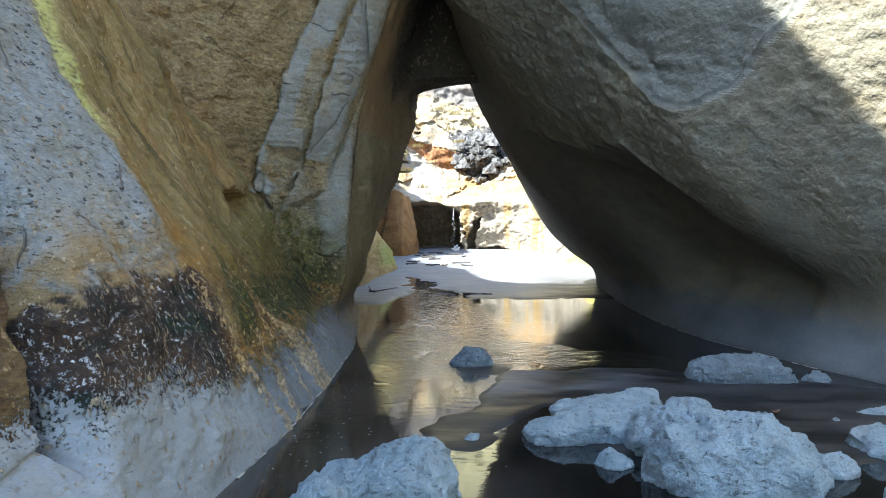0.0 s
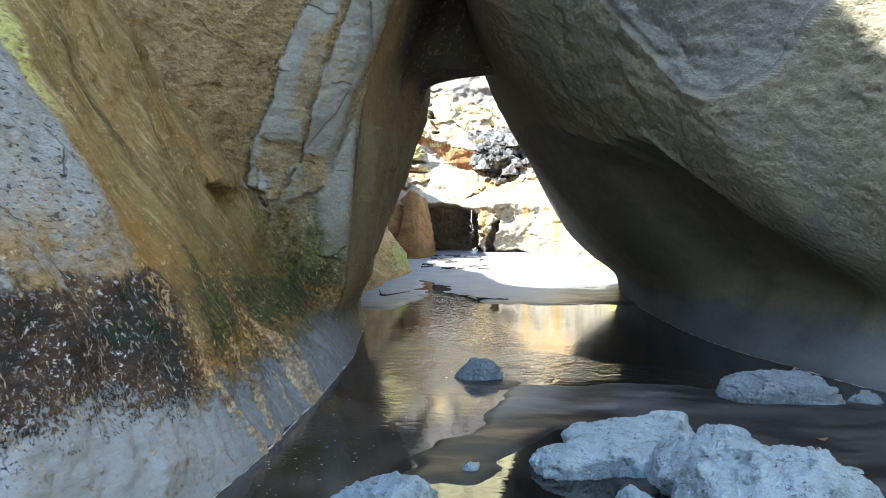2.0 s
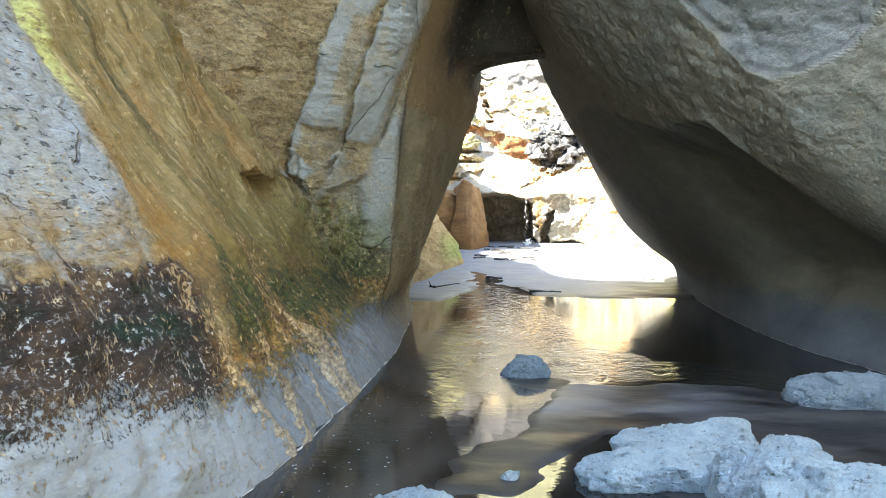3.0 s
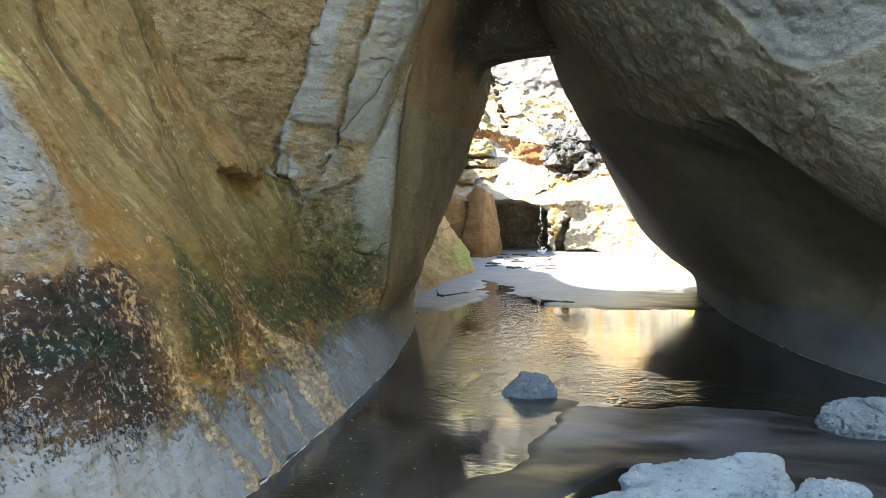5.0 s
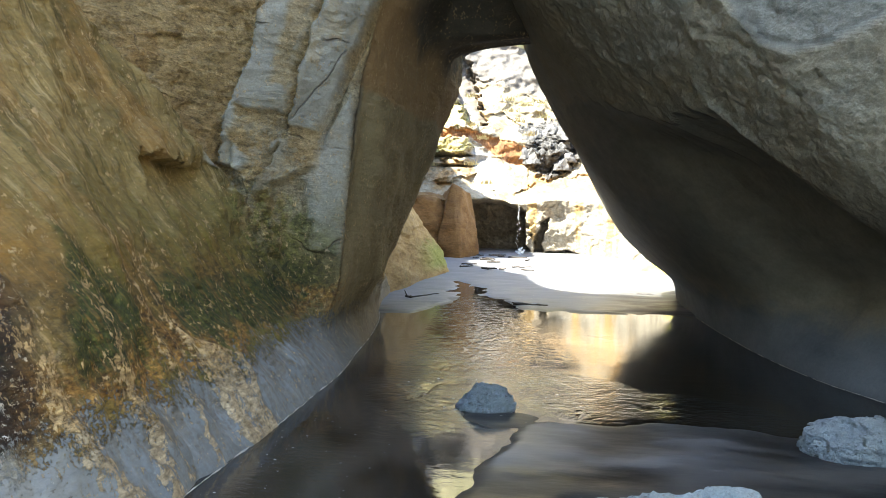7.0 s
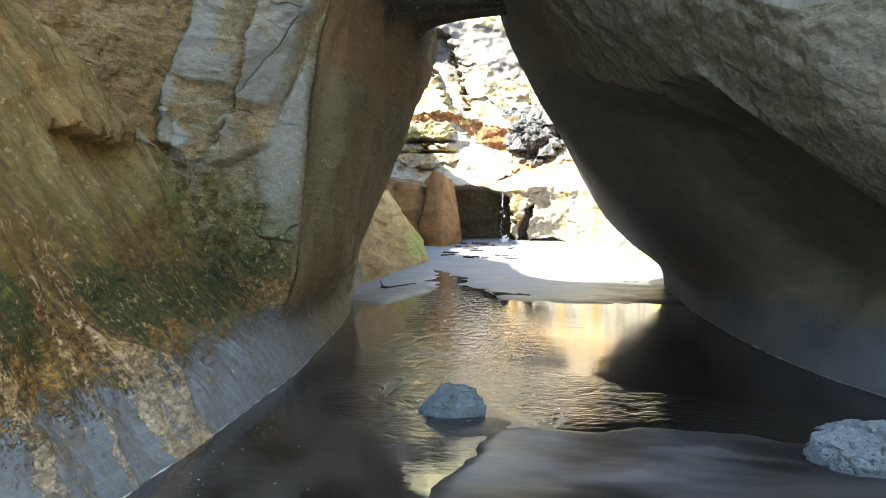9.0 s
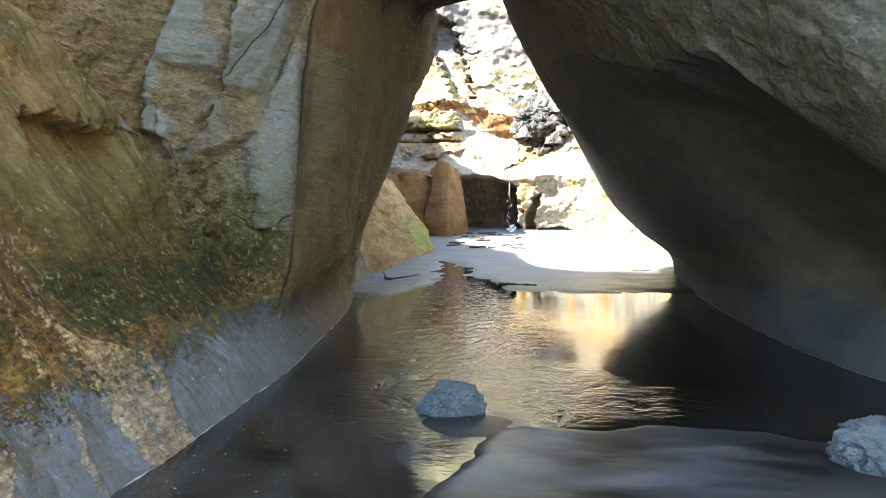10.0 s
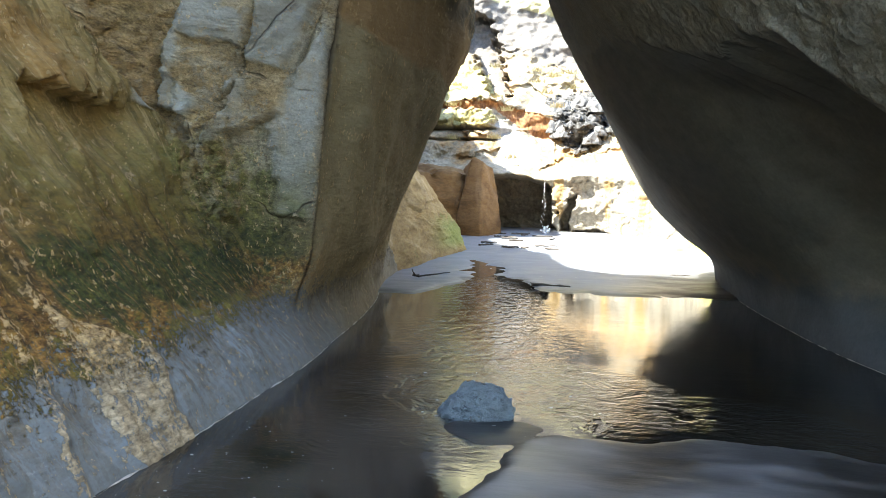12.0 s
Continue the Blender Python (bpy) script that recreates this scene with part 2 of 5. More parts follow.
    olive = p.both(p.span(p.y, 6.4, 8.0), p.span(p.y, 11.9, 12.2, 1.0, 0.0), p.span(level, 1.15, 2.2, 1.0, 0.0), p.span(streak, 0.39, 0.51))
    col = p.mix(p.both(olive, 0.8), col, p.ramp(thin, (0.35, (0.045, 0.05, 0.008)), (0.6, (0.17, 0.155, 0.03))))
    dark = p.both(p.span(p.y, 6.7, 7.2), p.span(p.y, 11.9, 12.3, 1.0, 0.0), p.span(level, 0.6, 0.74), p.span(level, 1.0, 1.3, 1.0, 0.0))
    col = p.mix(p.both(dark, p.span(p.noise(1.5, 5, 0.7, flow.outputs[0]), 0.39, 0.49), 0.9), col, p.ramp(fine, (0.35, (0.02, 0.032, 0.008)), (0.65, (0.085, 0.09, 0.022))))
    # brown weed with white specks over the near foot
    weed_zone = p.both(p.span(level, 0.45, 0.6), p.span(level, 1.33, 1.48, 1.0, 0.0), p.span(p.calc("ADD", p.y, wob), 6.4, 7.0, 1.0, 0.0), p.mark("face"))
    weed = p.ramp(p.noise(3.2, 6, 0.7, bed), (0.36, (0.010, 0.024, 0.011)), (0.47, (0.030, 0.019, 0.013)), (0.57, (0.062, 0.036, 0.019)), (0.68, (0.15, 0.085, 0.03)))
    flecks = p.both(p.span(p.noise(26, 5, 0.78, p.stretch(0.8, 0.6, 1)), 0.57, 0.595), p.span(p.noise(2.6, 4, 0.6), 0.40, 0.56, 0.25, 1.0))
    weed = p.mix(p.both(flecks, 0.95), weed, (0.60, 0.59, 0.57))
    col = p.mix(weed_zone, col, weed)
    ochre = p.both(p.span(level, 0.52, 0.62), p.span(level, 0.78, 1.0, 1.0, 0.0), p.span(p.y, 6.3, 6.9), p.span(p.y, 11.8, 12.8, 1.0, 0.0))
    col = p.mix(p.both(ochre, p.span(p.noise(15, 5, 0.7), 0.40, 0.53), 0.8), col, p.ramp(fine, (0.35, (0.14, 0.062, 0.014)), (0.65, (0.46, 0.275, 0.085))))
    rusty = p.both(p.span(level, 0.6, 0.75), p.span(level, 1.2, 1.7, 1.0, 0.0), p.span(p.y, 6.5, 7.2), p.span(p.y, 10.6, 11.6, 1.0, 0.0), p.span(p.noise(1.1, 5, 0.65, flow.outputs[0], 0.3), 0.38, 0.50))
    col = p.mix(p.both(rusty, 0.55), col, p.ramp(fine, (0.35, (0.05, 0.028, 0.008)), (0.65, (0.22, 0.125, 0.038))))
    leafy = p.ramp(p.noise(30, 5, 0.72), (0.36, (0.012, 0.022, 0.005)), (0.55, (0.05, 0.065, 0.014)), (0.7, (0.14, 0.16, 0.04)))
    col = p.mix(p.both(p.mark("growth"), p.span(p.noise(8, 5, 0.7, flow.outputs[0]), 0.36, 0.5), 0.92), col, leafy)
    ochre_up = p.both(p.span(level, 1.3, 1.42), p.span(level, 1.5, 2.0, 1.0, 0.0), p.span(p.y, 6.9, 7.3, 1.0, 0.0), p.mark("face"))
    col = p.mix(p.both(ochre_up, p.span(mid, 0.36, 0.56), 0.8), col, (0.34, 0.20, 0.05))
    # pale washed foot with tan ribbons that carry painted warm light
    low = p.calc("ADD", p.z, p.calc("ADD", p.calc("MULTIPLY", p.calc("SUBTRACT", p.noise(9, 6, 0.72, bed), 0.5), 0.75), p.calc("MULTIPLY", p.calc("SUBTRACT", p.noise(40, 4, 0.7), 0.5), 0.9)))
    top = p.span(p.y, 4.9, 6.4, 0.80, 0.50)
    foot = p.span(p.calc("SUBTRACT", low, top), -0.03, 0.05, 1.0, 0.0)
    washed = p.ramp(p.noise(1.8, 6, 0.6, bed), (0.3, (0.33, 0.345, 0.35)), (0.5, (0.40, 0.415, 0.42)), (0.7, (0.46, 0.475, 0.475)))
    washed = p.mix(p.both(p.span(p.z, 0.25, 0.6), p.span(fine, 0.48, 0.62), 0.4), washed, (0.38, 0.35, 0.29))
    washed = p.mix(p.span(p.noise(30, 3, 0.6, bed), 0.66, 0.70, 0.0, 0.7), washed, (0.58, 0.585, 0.58))
    washed = p.mix(p.span(p.noise(24, 3, 0.6, bed), 0.33, 0.29, 0.0, 0.7), washed, (0.17, 0.16, 0.14))
    washed = p.mix(p.span(p.y, 10.3, 12.5, 0.0, 0.75), washed, p.ramp(mid, (0.3, (0.20, 0.19, 0.17)), (0.7, (0.31, 0.30, 0.28))))
    # tan bank past the arch, its warm glow painted into the colour
    washed = p.mix(p.both(p.span(p.calc("ADD", p.y, p.calc("MULTIPLY", away, 2.0)), 12.6, 14.2), 0.9), washed, p.ramp(mid, (0.3, (0.36, 0.265, 0.14)), (0.7, (0.54, 0.42, 0.26))))
    mud = p.both(p.span(p.y, 6.6, 7.8, 0.1, 0.9), p.span(p.noise(9, 7, 0.78, p.stretch(0.7, 1.6, 0.5)), 0.46, 0.54), p.span(low, 0.02, 0.45, 0.35, 1.0))
    washed = p.mix(p.both(mud, 0.8), washed, p.ramp(fine, (0.35, (0.20, 0.145, 0.085)), (0.65, (0.40, 0.32, 0.22))))
    washed = p.mix(p.both(p.span(p.y, 6.2, 7.3), p.span(p.noise(3.5, 4, 0.6, flow.outputs[0]), 0.3, 0.5, 0.6, 1.0)), washed, (0.62, 0.64, 0.66), "MULTIPLY")
    col = p.mix(foot, col, washed)
    # warm light from the arch, painted as broken tan ribbons
    crumbs = p.calc("ADD", p.calc("MULTIPLY", p.calc("SUBTRACT", p.noise(34, 5, 0.7, p.stretch(0.8, 0.8, 0.5)), 0.5), 2.2), p.calc("MULTIPLY", p.calc("SUBTRACT", p.noise(8, 6, 0.7), 0.5), 1.6))
    warm_streak = p.both(p.span(p.calc("ADD", p.calc("MULTIPLY", p.mark("warm_streak"), 1.0), p.calc("MULTIPLY", crumbs, 2.1)), 0.54, 0.66), 0.9)
    col = p.mix(warm_streak, col, p.ramp(fine, (0.35, (0.36, 0.265, 0.15)), (0.65, (0.62, 0.48, 0.30))))
    joints = p.both(joints, p.calc("SUBTRACT", 1.0, p.calc("MAXIMUM", foot, p.calc("MAXIMUM", band, p.mark("cheek")))))
    col = p.mix(p.both(joints, 0.5), col, (0.09, 0.07, 0.045))
    # depth of the crack and fissure, its shade painted near black
    col = p.mix(p.both(p.mark("cleft_shade"), 0.9), col, (0.035, 0.03, 0.025))
    col = p.mix(p.calc("SUBTRACT", 1.0, p.calc("MAXIMUM", p.calc("MAXIMUM", foot, near), p.mark("slab"))), col, (1.0, 0.885, 0.69), "MULTIPLY")
    col = p.mix(foot, col, (0.78, 0.785, 0.785), "MULTIPLY")
    grit = p.calc("ADD", p.calc("MULTIPLY", tiny, 0.45), p.calc("MULTIPLY", fine, 0.55))
    col = p.mix(p.calc("SUBTRACT", 0.58, p.calc("MAXIMUM", p.both(near, 0.25), p.calc("MAXIMUM", p.both(foot, p.calc("SUBTRACT", 1.0, warm_streak), 0.45), p.calc("MAXIMUM", p.calc("MAXIMUM", p.both(p.mark("cheek"), 0.45), p.both(p.mark("slab"), 0.4)), p.both(band, p.span(p.z, 0.9, 1.3), 0.35))))), col, p.ramp(grit, (0.36, (0.08, 0.08, 0.08)), (0.5, (0.5, 0.5, 0.5)), (0.64, (0.92, 0.92, 0.92))), "OVERLAY")
    h = p.calc("ADD", p.calc("MULTIPLY", p.noise(9, 6, 0.68, p.stretch(0.8, 0.45, 1.3)), 1.0), p.calc("ADD", p.calc("MULTIPLY", fine, 0.4), p.calc("MULTIPLY", tiny, 0.1)))
    smooth = p.calc("MAXIMUM", p.calc("MAXIMUM", p.both(foot, 0.9), p.both(near, 0.5)), p.calc("MAXIMUM", p.both(band, 0.65), p.calc("MAXIMUM", p.both(p.mark("cheek"), 0.6), p.both(p.mark("slab"), 0.55))))
    h = p.calc("MULTIPLY", h, p.calc("SUBTRACT", 1.0, smooth))
    h = p.calc("ADD", h, p.both(band, p.calc("SUBTRACT", 1.0, foot), p.calc("ADD", p.calc("MULTIPLY", thin, 0.25), p.calc("MULTIPLY", streak, 0.4))))
    h = p.calc("SUBTRACT", h, p.calc("ADD", p.both(pits, 0.2), p.both(joints, 0.35)))
    h = p.calc("ADD", h, p.both(warm_streak, 0.12))
    return p.finish(col, h, 1.0, 0.10)


def east_rock():
    p = Paint("grey mudstone", 0.85)
    bed = p.stretch(0.8, 0.5, 1.2)
    big, mid, fine = p.noise(0.7, 5, 0.6), p.noise(5, 6, 0.65, bed), p.noise(24, 6, 0.7)
    col = p.ramp(mid, (0.25, (0.26, 0.225, 0.16)), (0.5, (0.33, 0.295, 0.22)), (0.75, (0.40, 0.365, 0.285)))
    col = p.mix(p.span(big, 0.45, 0.62, 0.0, 0.7), col, (0.27, 0.265, 0.225))
    col = p.mix(p.span(p.noise(1.3, 6, 0.7), 0.54, 0.66, 0.0, 0.5), col, (0.36, 0.29, 0.18))
    hollow = p.mark("hollow")
    col = p.mix(p.both(hollow, 0.6), col, p.ramp(mid, (0.25, (0.20, 0.215, 0.21)), (0.75, (0.31, 0.325, 0.32))))
    col = p.mix(p.both(p.mark("lip"), 0.25), col, p.ramp(mid, (0.3, (0.36, 0.38, 0.385)), (0.7, (0.46, 0.48, 0.485))))
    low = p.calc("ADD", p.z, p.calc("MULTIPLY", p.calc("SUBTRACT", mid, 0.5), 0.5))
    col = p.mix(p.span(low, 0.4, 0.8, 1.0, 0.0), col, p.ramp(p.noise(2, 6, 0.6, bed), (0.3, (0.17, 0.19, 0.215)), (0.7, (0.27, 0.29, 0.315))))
    # shade under the overhang, painted as a darker tone of the rock
    col = p.mix(p.both(p.mark("under_shade"), p.span(p.z, 0.6, 1.0), 0.6), col, p.ramp(mid, (0.3, (0.16, 0.145, 0.113)), (0.7, (0.25, 0.228, 0.18))))
    col = p.mix(1.0, col, (0.67, 0.655, 0.60), "MULTIPLY")
    tiny = p.noise(80, 3, 0.6)
    grit = p.calc("ADD", p.calc("MULTIPLY", tiny, 0.4), p.calc("MULTIPLY", fine, 0.6))
    col = p.mix(p.calc("SUBTRACT", 0.38, p.calc("MAXIMUM", p.both(p.mark("under_shade"), 0.2), p.span(p.z, 1.3, 2.0, 0.2, 0.0))), col, p.ramp(grit, (0.36, (0.2, 0.2, 0.2)), (0.5, (0.54, 0.54, 0.54)), (0.64, (0.88, 0.88, 0.88))), "OVERLAY")
    h = p.calc("ADD", p.calc("ADD", p.noise(6, 3, 0.5), p.calc("MULTIPLY", p.noise(13, 2, 0.5), 0.7)), p.calc("MULTIPLY", p.noise(28, 3, 0.6), 0.26))
    h = p.calc("MULTIPLY", h, p.calc("SUBTRACT", 1.0, p.calc("MAXIMUM", p.both(p.mark("under_shade"), 0.8), p.both(p.mark("lip"), 0.8))))
    return p.finish(col, h, 1.0, 0.04)


def boulder_rock(name="pale chalky rock", dim=1.0):
    p = Paint(name, 0.9)
    mid, fine, tiny = p.noise(5, 6, 0.62), p.noise(24, 6, 0.7), p.noise(90, 4, 0.7)
    col = p.ramp(mid, (0.3, (0.36 * dim, 0.43 * dim, 0.46 * dim)), (0.7, (0.55 * dim, 0.64 * dim, 0.67 * dim)))
    col = p.mix(p.span(p.noise(9, 6, 0.75), 0.56, 0.66, 0.0, 0.55), col, (0.24 * dim, 0.265 * dim, 0.285 * dim))
    col = p.mix(p.span(p.noise(16, 4, 0.7), 0.62, 0.67, 0.0, 0.45), col, (0.28 * dim, 0.235 * dim, 0.16 * dim))
    pit = p.span(p.noise(20, 3, 0.65, p.stretch(0.7, 0.7, 1.5)), 0.33, 0.38, 1.0, 0.0)
    col = p.mix(p.both(pit, 0.6), col, (0.09 * dim, 0.10 * dim, 0.11 * dim))
    col = p.mix(0.22, col, p.ramp(tiny, (0.34, (0.15, 0.15, 0.15)), (0.5, (0.5, 0.5, 0.5)), (0.66, (0.85, 0.85, 0.85))), "OVERLAY")
    # dark wet line at the foot
    wet = p.span(p.calc("ADD", p.z, p.calc("MULTIPLY", fine, 0.04)), 0.02, 0.05, 0.7, 0.0)
    col = p.mix(wet, col, (0.07, 0.07, 0.07))
    h = p.calc("ADD", p.calc("MULTIPLY", fine, 0.45), p.calc("ADD", mid, p.calc("MULTIPLY", p.noise(11, 3, 0.5), 0.7)))
    h = p.calc("SUBTRACT", p.calc("ADD", h, p.calc("MULTIPLY", tiny, 0.15)), p.both(pit, 0.25))
    return p.finish(col, h, 1.0, 0.13)


def cliff_rock():
    p = Paint("ochre and cream cliff", 0.9)
    mid, fine, tiny = p.noise(1.5, 7, 0.7), p.noise(7, 6, 0.68), p.noise(26, 4, 0.65)
    col = p.ramp(mid, (0.28, (0.17, 0.12, 0.065)), (0.42, (0.27, 0.215, 0.135)), (0.56, (0.34, 0.29, 0.205)), (0.7, (0.40, 0.355, 0.28)))
    col = p.mix(p.span(p.noise(0.8, 6, 0.7), 0.52, 0.62, 0.0, 0.8), col, (0.36, 0.22, 0.085))
    col = p.mix(p.span(p.noise(2.2, 6, 0.72, p.stretch(0.6, 0.6, 1.8)), 0.60, 0.66, 0.0, 0.8), col, (0.13, 0.085, 0.04))
    ochre = p.both(p.span(p.z, 2.5, 2.7), p.span(p.z, 3.3, 3.6, 1.0, 0.0), p.span(p.x, -1.0, -0.6), p.span(p.noise(1.3, 5, 0.65), 0.42, 0.52))
    col = p.mix(p.both(ochre, 0.85), col, (0.40, 0.23, 0.07))
    col = p.mix(p.both(p.mark("talus"), 0.85), col, p.ramp(mid, (0.3, (0.26, 0.245, 0.225)), (0.7, (0.36, 0.345, 0.32))))
    # the slanting shadow on the slope, painted grey-brown over the gully
    col = p.mix(p.both(p.mark("gully"), 0.9), col, p.ramp(mid, (0.3, (0.12, 0.10, 0.08)), (0.7, (0.21, 0.18, 0.15))))
    tufts = p.noise(9, 5, 0.7, p.stretch(1.6, 1, 0.7))
    col = p.mix(p.both(p.mark("turf"), p.span(tufts, 0.38, 0.5, 0.35, 1.0)), col, p.ramp(tufts, (0.35, (0.16, 0.13, 0.035)), (0.6, (0.44, 0.39, 0.17))))
    col = p.mix(p.both(p.mark("crown"), p.span(p.noise(3, 6, 0.7), 0.45, 0.58), 0.7), col, p.ramp(tufts, (0.35, (0.22, 0.16, 0.07)), (0.65, (0.44, 0.37, 0.19))))
    col = p.mix(p.both(p.mark("clay"), 0.95), col, p.ramp(p.noise(2.4, 6, 0.7, p.stretch(1.8, 1, 0.5)), (0.32, (0.12, 0.05, 0.02)), (0.5, (0.30, 0.135, 0.05)), (0.68, (0.46, 0.24, 0.10))))
    col = p.mix(p.both(p.mark("basalt"), 0.95), col, p.ramp(fine, (0.32, (0.012, 0.012, 0.013)), (0.5, (0.04, 0.038, 0.037)), (0.68, (0.15, 0.145, 0.14))))
    warm_streak = p.noise(1.0, 6, 0.65, p.stretch(2.6, 0.3, 0.25))
    low = p.both(p.span(p.z, 2.3, 2.6, 1.0, 0.0), p.span(p.x, -0.6, -0.2))
    col = p.mix(p.both(low, 0.6), col, p.ramp(fine, (0.3, (0.32, 0.29, 0.23)), (0.7, (0.41, 0.385, 0.33))))
    col = p.mix(p.both(low, p.span(warm_streak, 0.53, 0.60), 0.75), col, (0.42, 0.27, 0.085))
    col = p.mix(p.both(low, p.span(warm_streak, 0.43, 0.38), 0.5), col, (0.20, 0.17, 0.11))
    col = p.mix(p.both(p.mark("hollow"), 0.85), col, p.ramp(mid, (0.3, (0.09, 0.07, 0.045)), (0.7, (0.20, 0.165, 0.11))))
    # upper band greyed with painted shade, cream grass slope above it
    high = p.calc("ADD", p.z, p.calc("MULTIPLY", p.x, 0.27))
    col = p.mix(p.span(high, 6.5, 7.0), col, p.ramp(mid, (0.3, (0.12, 0.105, 0.09)), (0.7, (0.20, 0.175, 0.15))))
    col = p.mix(p.span(high, 8.8, 8.9), col, p.ramp(mid, (0.3, (0.34, 0.30, 0.15)), (0.7, (0.54, 0.48, 0.27))))
    col = p.mix(0.55, col, p.ramp(p.calc("ADD", p.calc("MULTIPLY", fine, 0.6), p.calc("MULTIPLY", tiny, 0.4)), (0.36, (0.15, 0.15, 0.15)), (0.5, (0.5, 0.5, 0.5)), (0.64, (0.85, 0.85, 0.85))), "OVERLAY")
    col = p.mix(1.0, col, (0.9, 0.9, 0.9), "MULTIPLY")
    h = p.calc("ADD", p.calc("MULTIPLY", fine, 0.3), mid)
    return p.finish(col, h, 0.6, 0.05)


def wet_sand():
    p = Paint("wet black sand", 0.3)
    mid, fine = p.noise(1.1, 6, 0.65, p.stretch(1.0, 2.6, 1, (0, 0, 12)), 0.5), p.noise(70, 4, 0.6)
    far = p.both(p.span(p.y, 19, 25), p.span(p.calc("ADD", p.x, p.calc("MULTIPLY", p.noise(0.8, 4, 0.6), 1.2)), -0.4, 1.5, 0.45, 1.0))
    col = p.ramp(mid, (0.33, (0.010, 0.010, 0.010)), (0.5, (0.026, 0.0255, 0.025)), (0.66, (0.058, 0.056, 0.053)))
    # reflected sky on the bar's crest, painted as a paler bluish tone
    skylit = p.both(p.span(p.z, 0.008, 0.028), p.span(p.x, 1.5, 2.4, 1.0, 0.0), p.span(p.y, 7.8, 8.8))
    col = p.mix(p.both(skylit, 0.85), col, p.ramp(mid, (0.35, (0.12, 0.122, 0.13)), (0.65, (0.26, 0.26, 0.275))))
    col = p.mix(p.span(fine, 0.68, 0.74, 0.0, 0.5), col, (0.25, 0.25, 0.24))
    col = p.mix(far, col, p.ramp(p.noise(1.5, 5, 0.6), (0.3, (0.15, 0.15, 0.158)), (0.7, (0.23, 0.225, 0.225))))
    rough = p.calc("ADD", p.span(mid, 0.35, 0.68, 0.36, 0.58), p.calc("MULTIPLY", far, 0.1))
    h = p.calc("ADD", p.calc("MULTIPLY", fine, 0.10), p.noise(3.5, 5, 0.55, p.stretch(1.0, 2.6, 1, (0, 0, 12))))
    return p.finish(col, h, 0.25, 0.02, rough)


def stream_water():
    p = Paint("shallow stream water", 0.015)
    p.bsdf.inputs["IOR"].default_value = 1.42
    calm = p.noise(1.1, 3, 0.5, p.stretch(0.9, 1.3, 1, (0, 0, 15)), 1.0)

    def patch(x, y, rx, ry, lean=0.0):
        dy = p.calc("SUBTRACT", p.y, y)
        dx = p.calc("DIVIDE", p.calc("SUBTRACT", p.calc("SUBTRACT", p.x, x), p.calc("MULTIPLY", dy, lean)), rx)
        dy = p.calc("DIVIDE", dy, ry)
        return p.span(p.calc("ADD", p.calc("MULTIPLY", dx, dx), p.calc("MULTIPLY", dy, dy)), 0.35, 1.25, 1.0, 0.0)
    broken = p.span(p.noise(1.6, 4, 0.65, None, 0.6), 0.36, 0.5)
    # choppy tongue where the stream leaves the sand flat
    tongue = p.both(p.calc("MAXIMUM", patch(-0.40, 16.6, 0.85, 4.6, -0.17), patch(-0.1, 13.4, 1.0, 2.0, -0.15)), p.span(p.noise(0.9, 3, 0.5), 0.28, 0.38))
    chop = p.noise(6.4, 3, 0.5, p.stretch(1.25, 0.75, 1, (0, 0, -12)), 0.6)
    # long broken wavelets round the lone rock and along the east bank
    wavelets = p.both(p.calc("MAXIMUM", patch(0.95, 11.0, 0.85, 1.3, -0.3), p.calc("MAXIMUM", patch(2.1, 10.4, 0.75, 0.8, -0.5), p.calc("MAXIMUM", patch(-0.35, 11.3, 0.7, 2.2, -0.1), p.both(patch(-0.75, 8.2, 0.35, 1.9, 0.15), 0.4)))), broken)
    sharp = p.noise(6.0, 4, 0.6, p.stretch(0.75, 1.5, 1, (0, 0, 24)), 1.4)
    h = p.calc("ADD", p.calc("MULTIPLY", calm, 0.07), p.calc("MULTIPLY", p.noise(6, 3, 0.55, p.stretch(0.8, 1.7, 1, (0, 0, 20))), 0.024))
    h = p.calc("ADD", h, p.calc("ADD", p.both(chop, tongue, 0.52), p.both(sharp, wavelets, 0.27)))
    smear = p.both(patch(1.5, 12.6, 2.0, 5.2), p.calc("SUBTRACT", 1.0, p.both(tongue, 0.8)))
    h = p.calc("ADD", h, p.both(p.noise(20, 3, 0.6, p.stretch(0.7, 1.4, 1, (0, 0, 14)), 0.4), p.calc("ADD", 0.004, p.both(smear, p.span(p.noise(1.7, 4, 0.6), 0.35, 0.6, 0.35, 1.0), 0.020))))
    shoal = p.noise(1.2, 5, 0.65, p.stretch(1.0, 0.6, 1, (0, 0, 20)))
    col = p.ramp(shoal, (0.35, (0.006, 0.006, 0.006)), (0.65, (0.014, 0.0135, 0.0125)))
    col = p.mix(p.both(p.span(p.x, -0.2, 1.2, 1.0, 0.0), p.span(shoal, 0.34, 0.60)), col, (0.058, 0.052, 0.046))
    return p.finish(col, h, 0.6, 0.05, p.calc("ADD", p.span(shoal, 0.35, 0.65, 0.03, 0.07), p.both(smear, 0.022)))


def plain(name, a, b, rough=0.8, scale=14):
    p = Paint(name, rough)
    n = p.noise(scale, 5, 0.6)
    return p.finish(p.ramp(n, (0.3, a), (0.7, b)), n, 0.5, 0.01)


WEST, EAST, CHALK, CLIFF = west_rock(), east_rock(), boulder_rock(dim=1.1), cliff_rock()
SAND, WATER = wet_sand(), stream_water()
SLATE = boulder_rock("blue-grey rock", 0.6)
GREY = boulder_rock("grey chalky rock", 0.68)
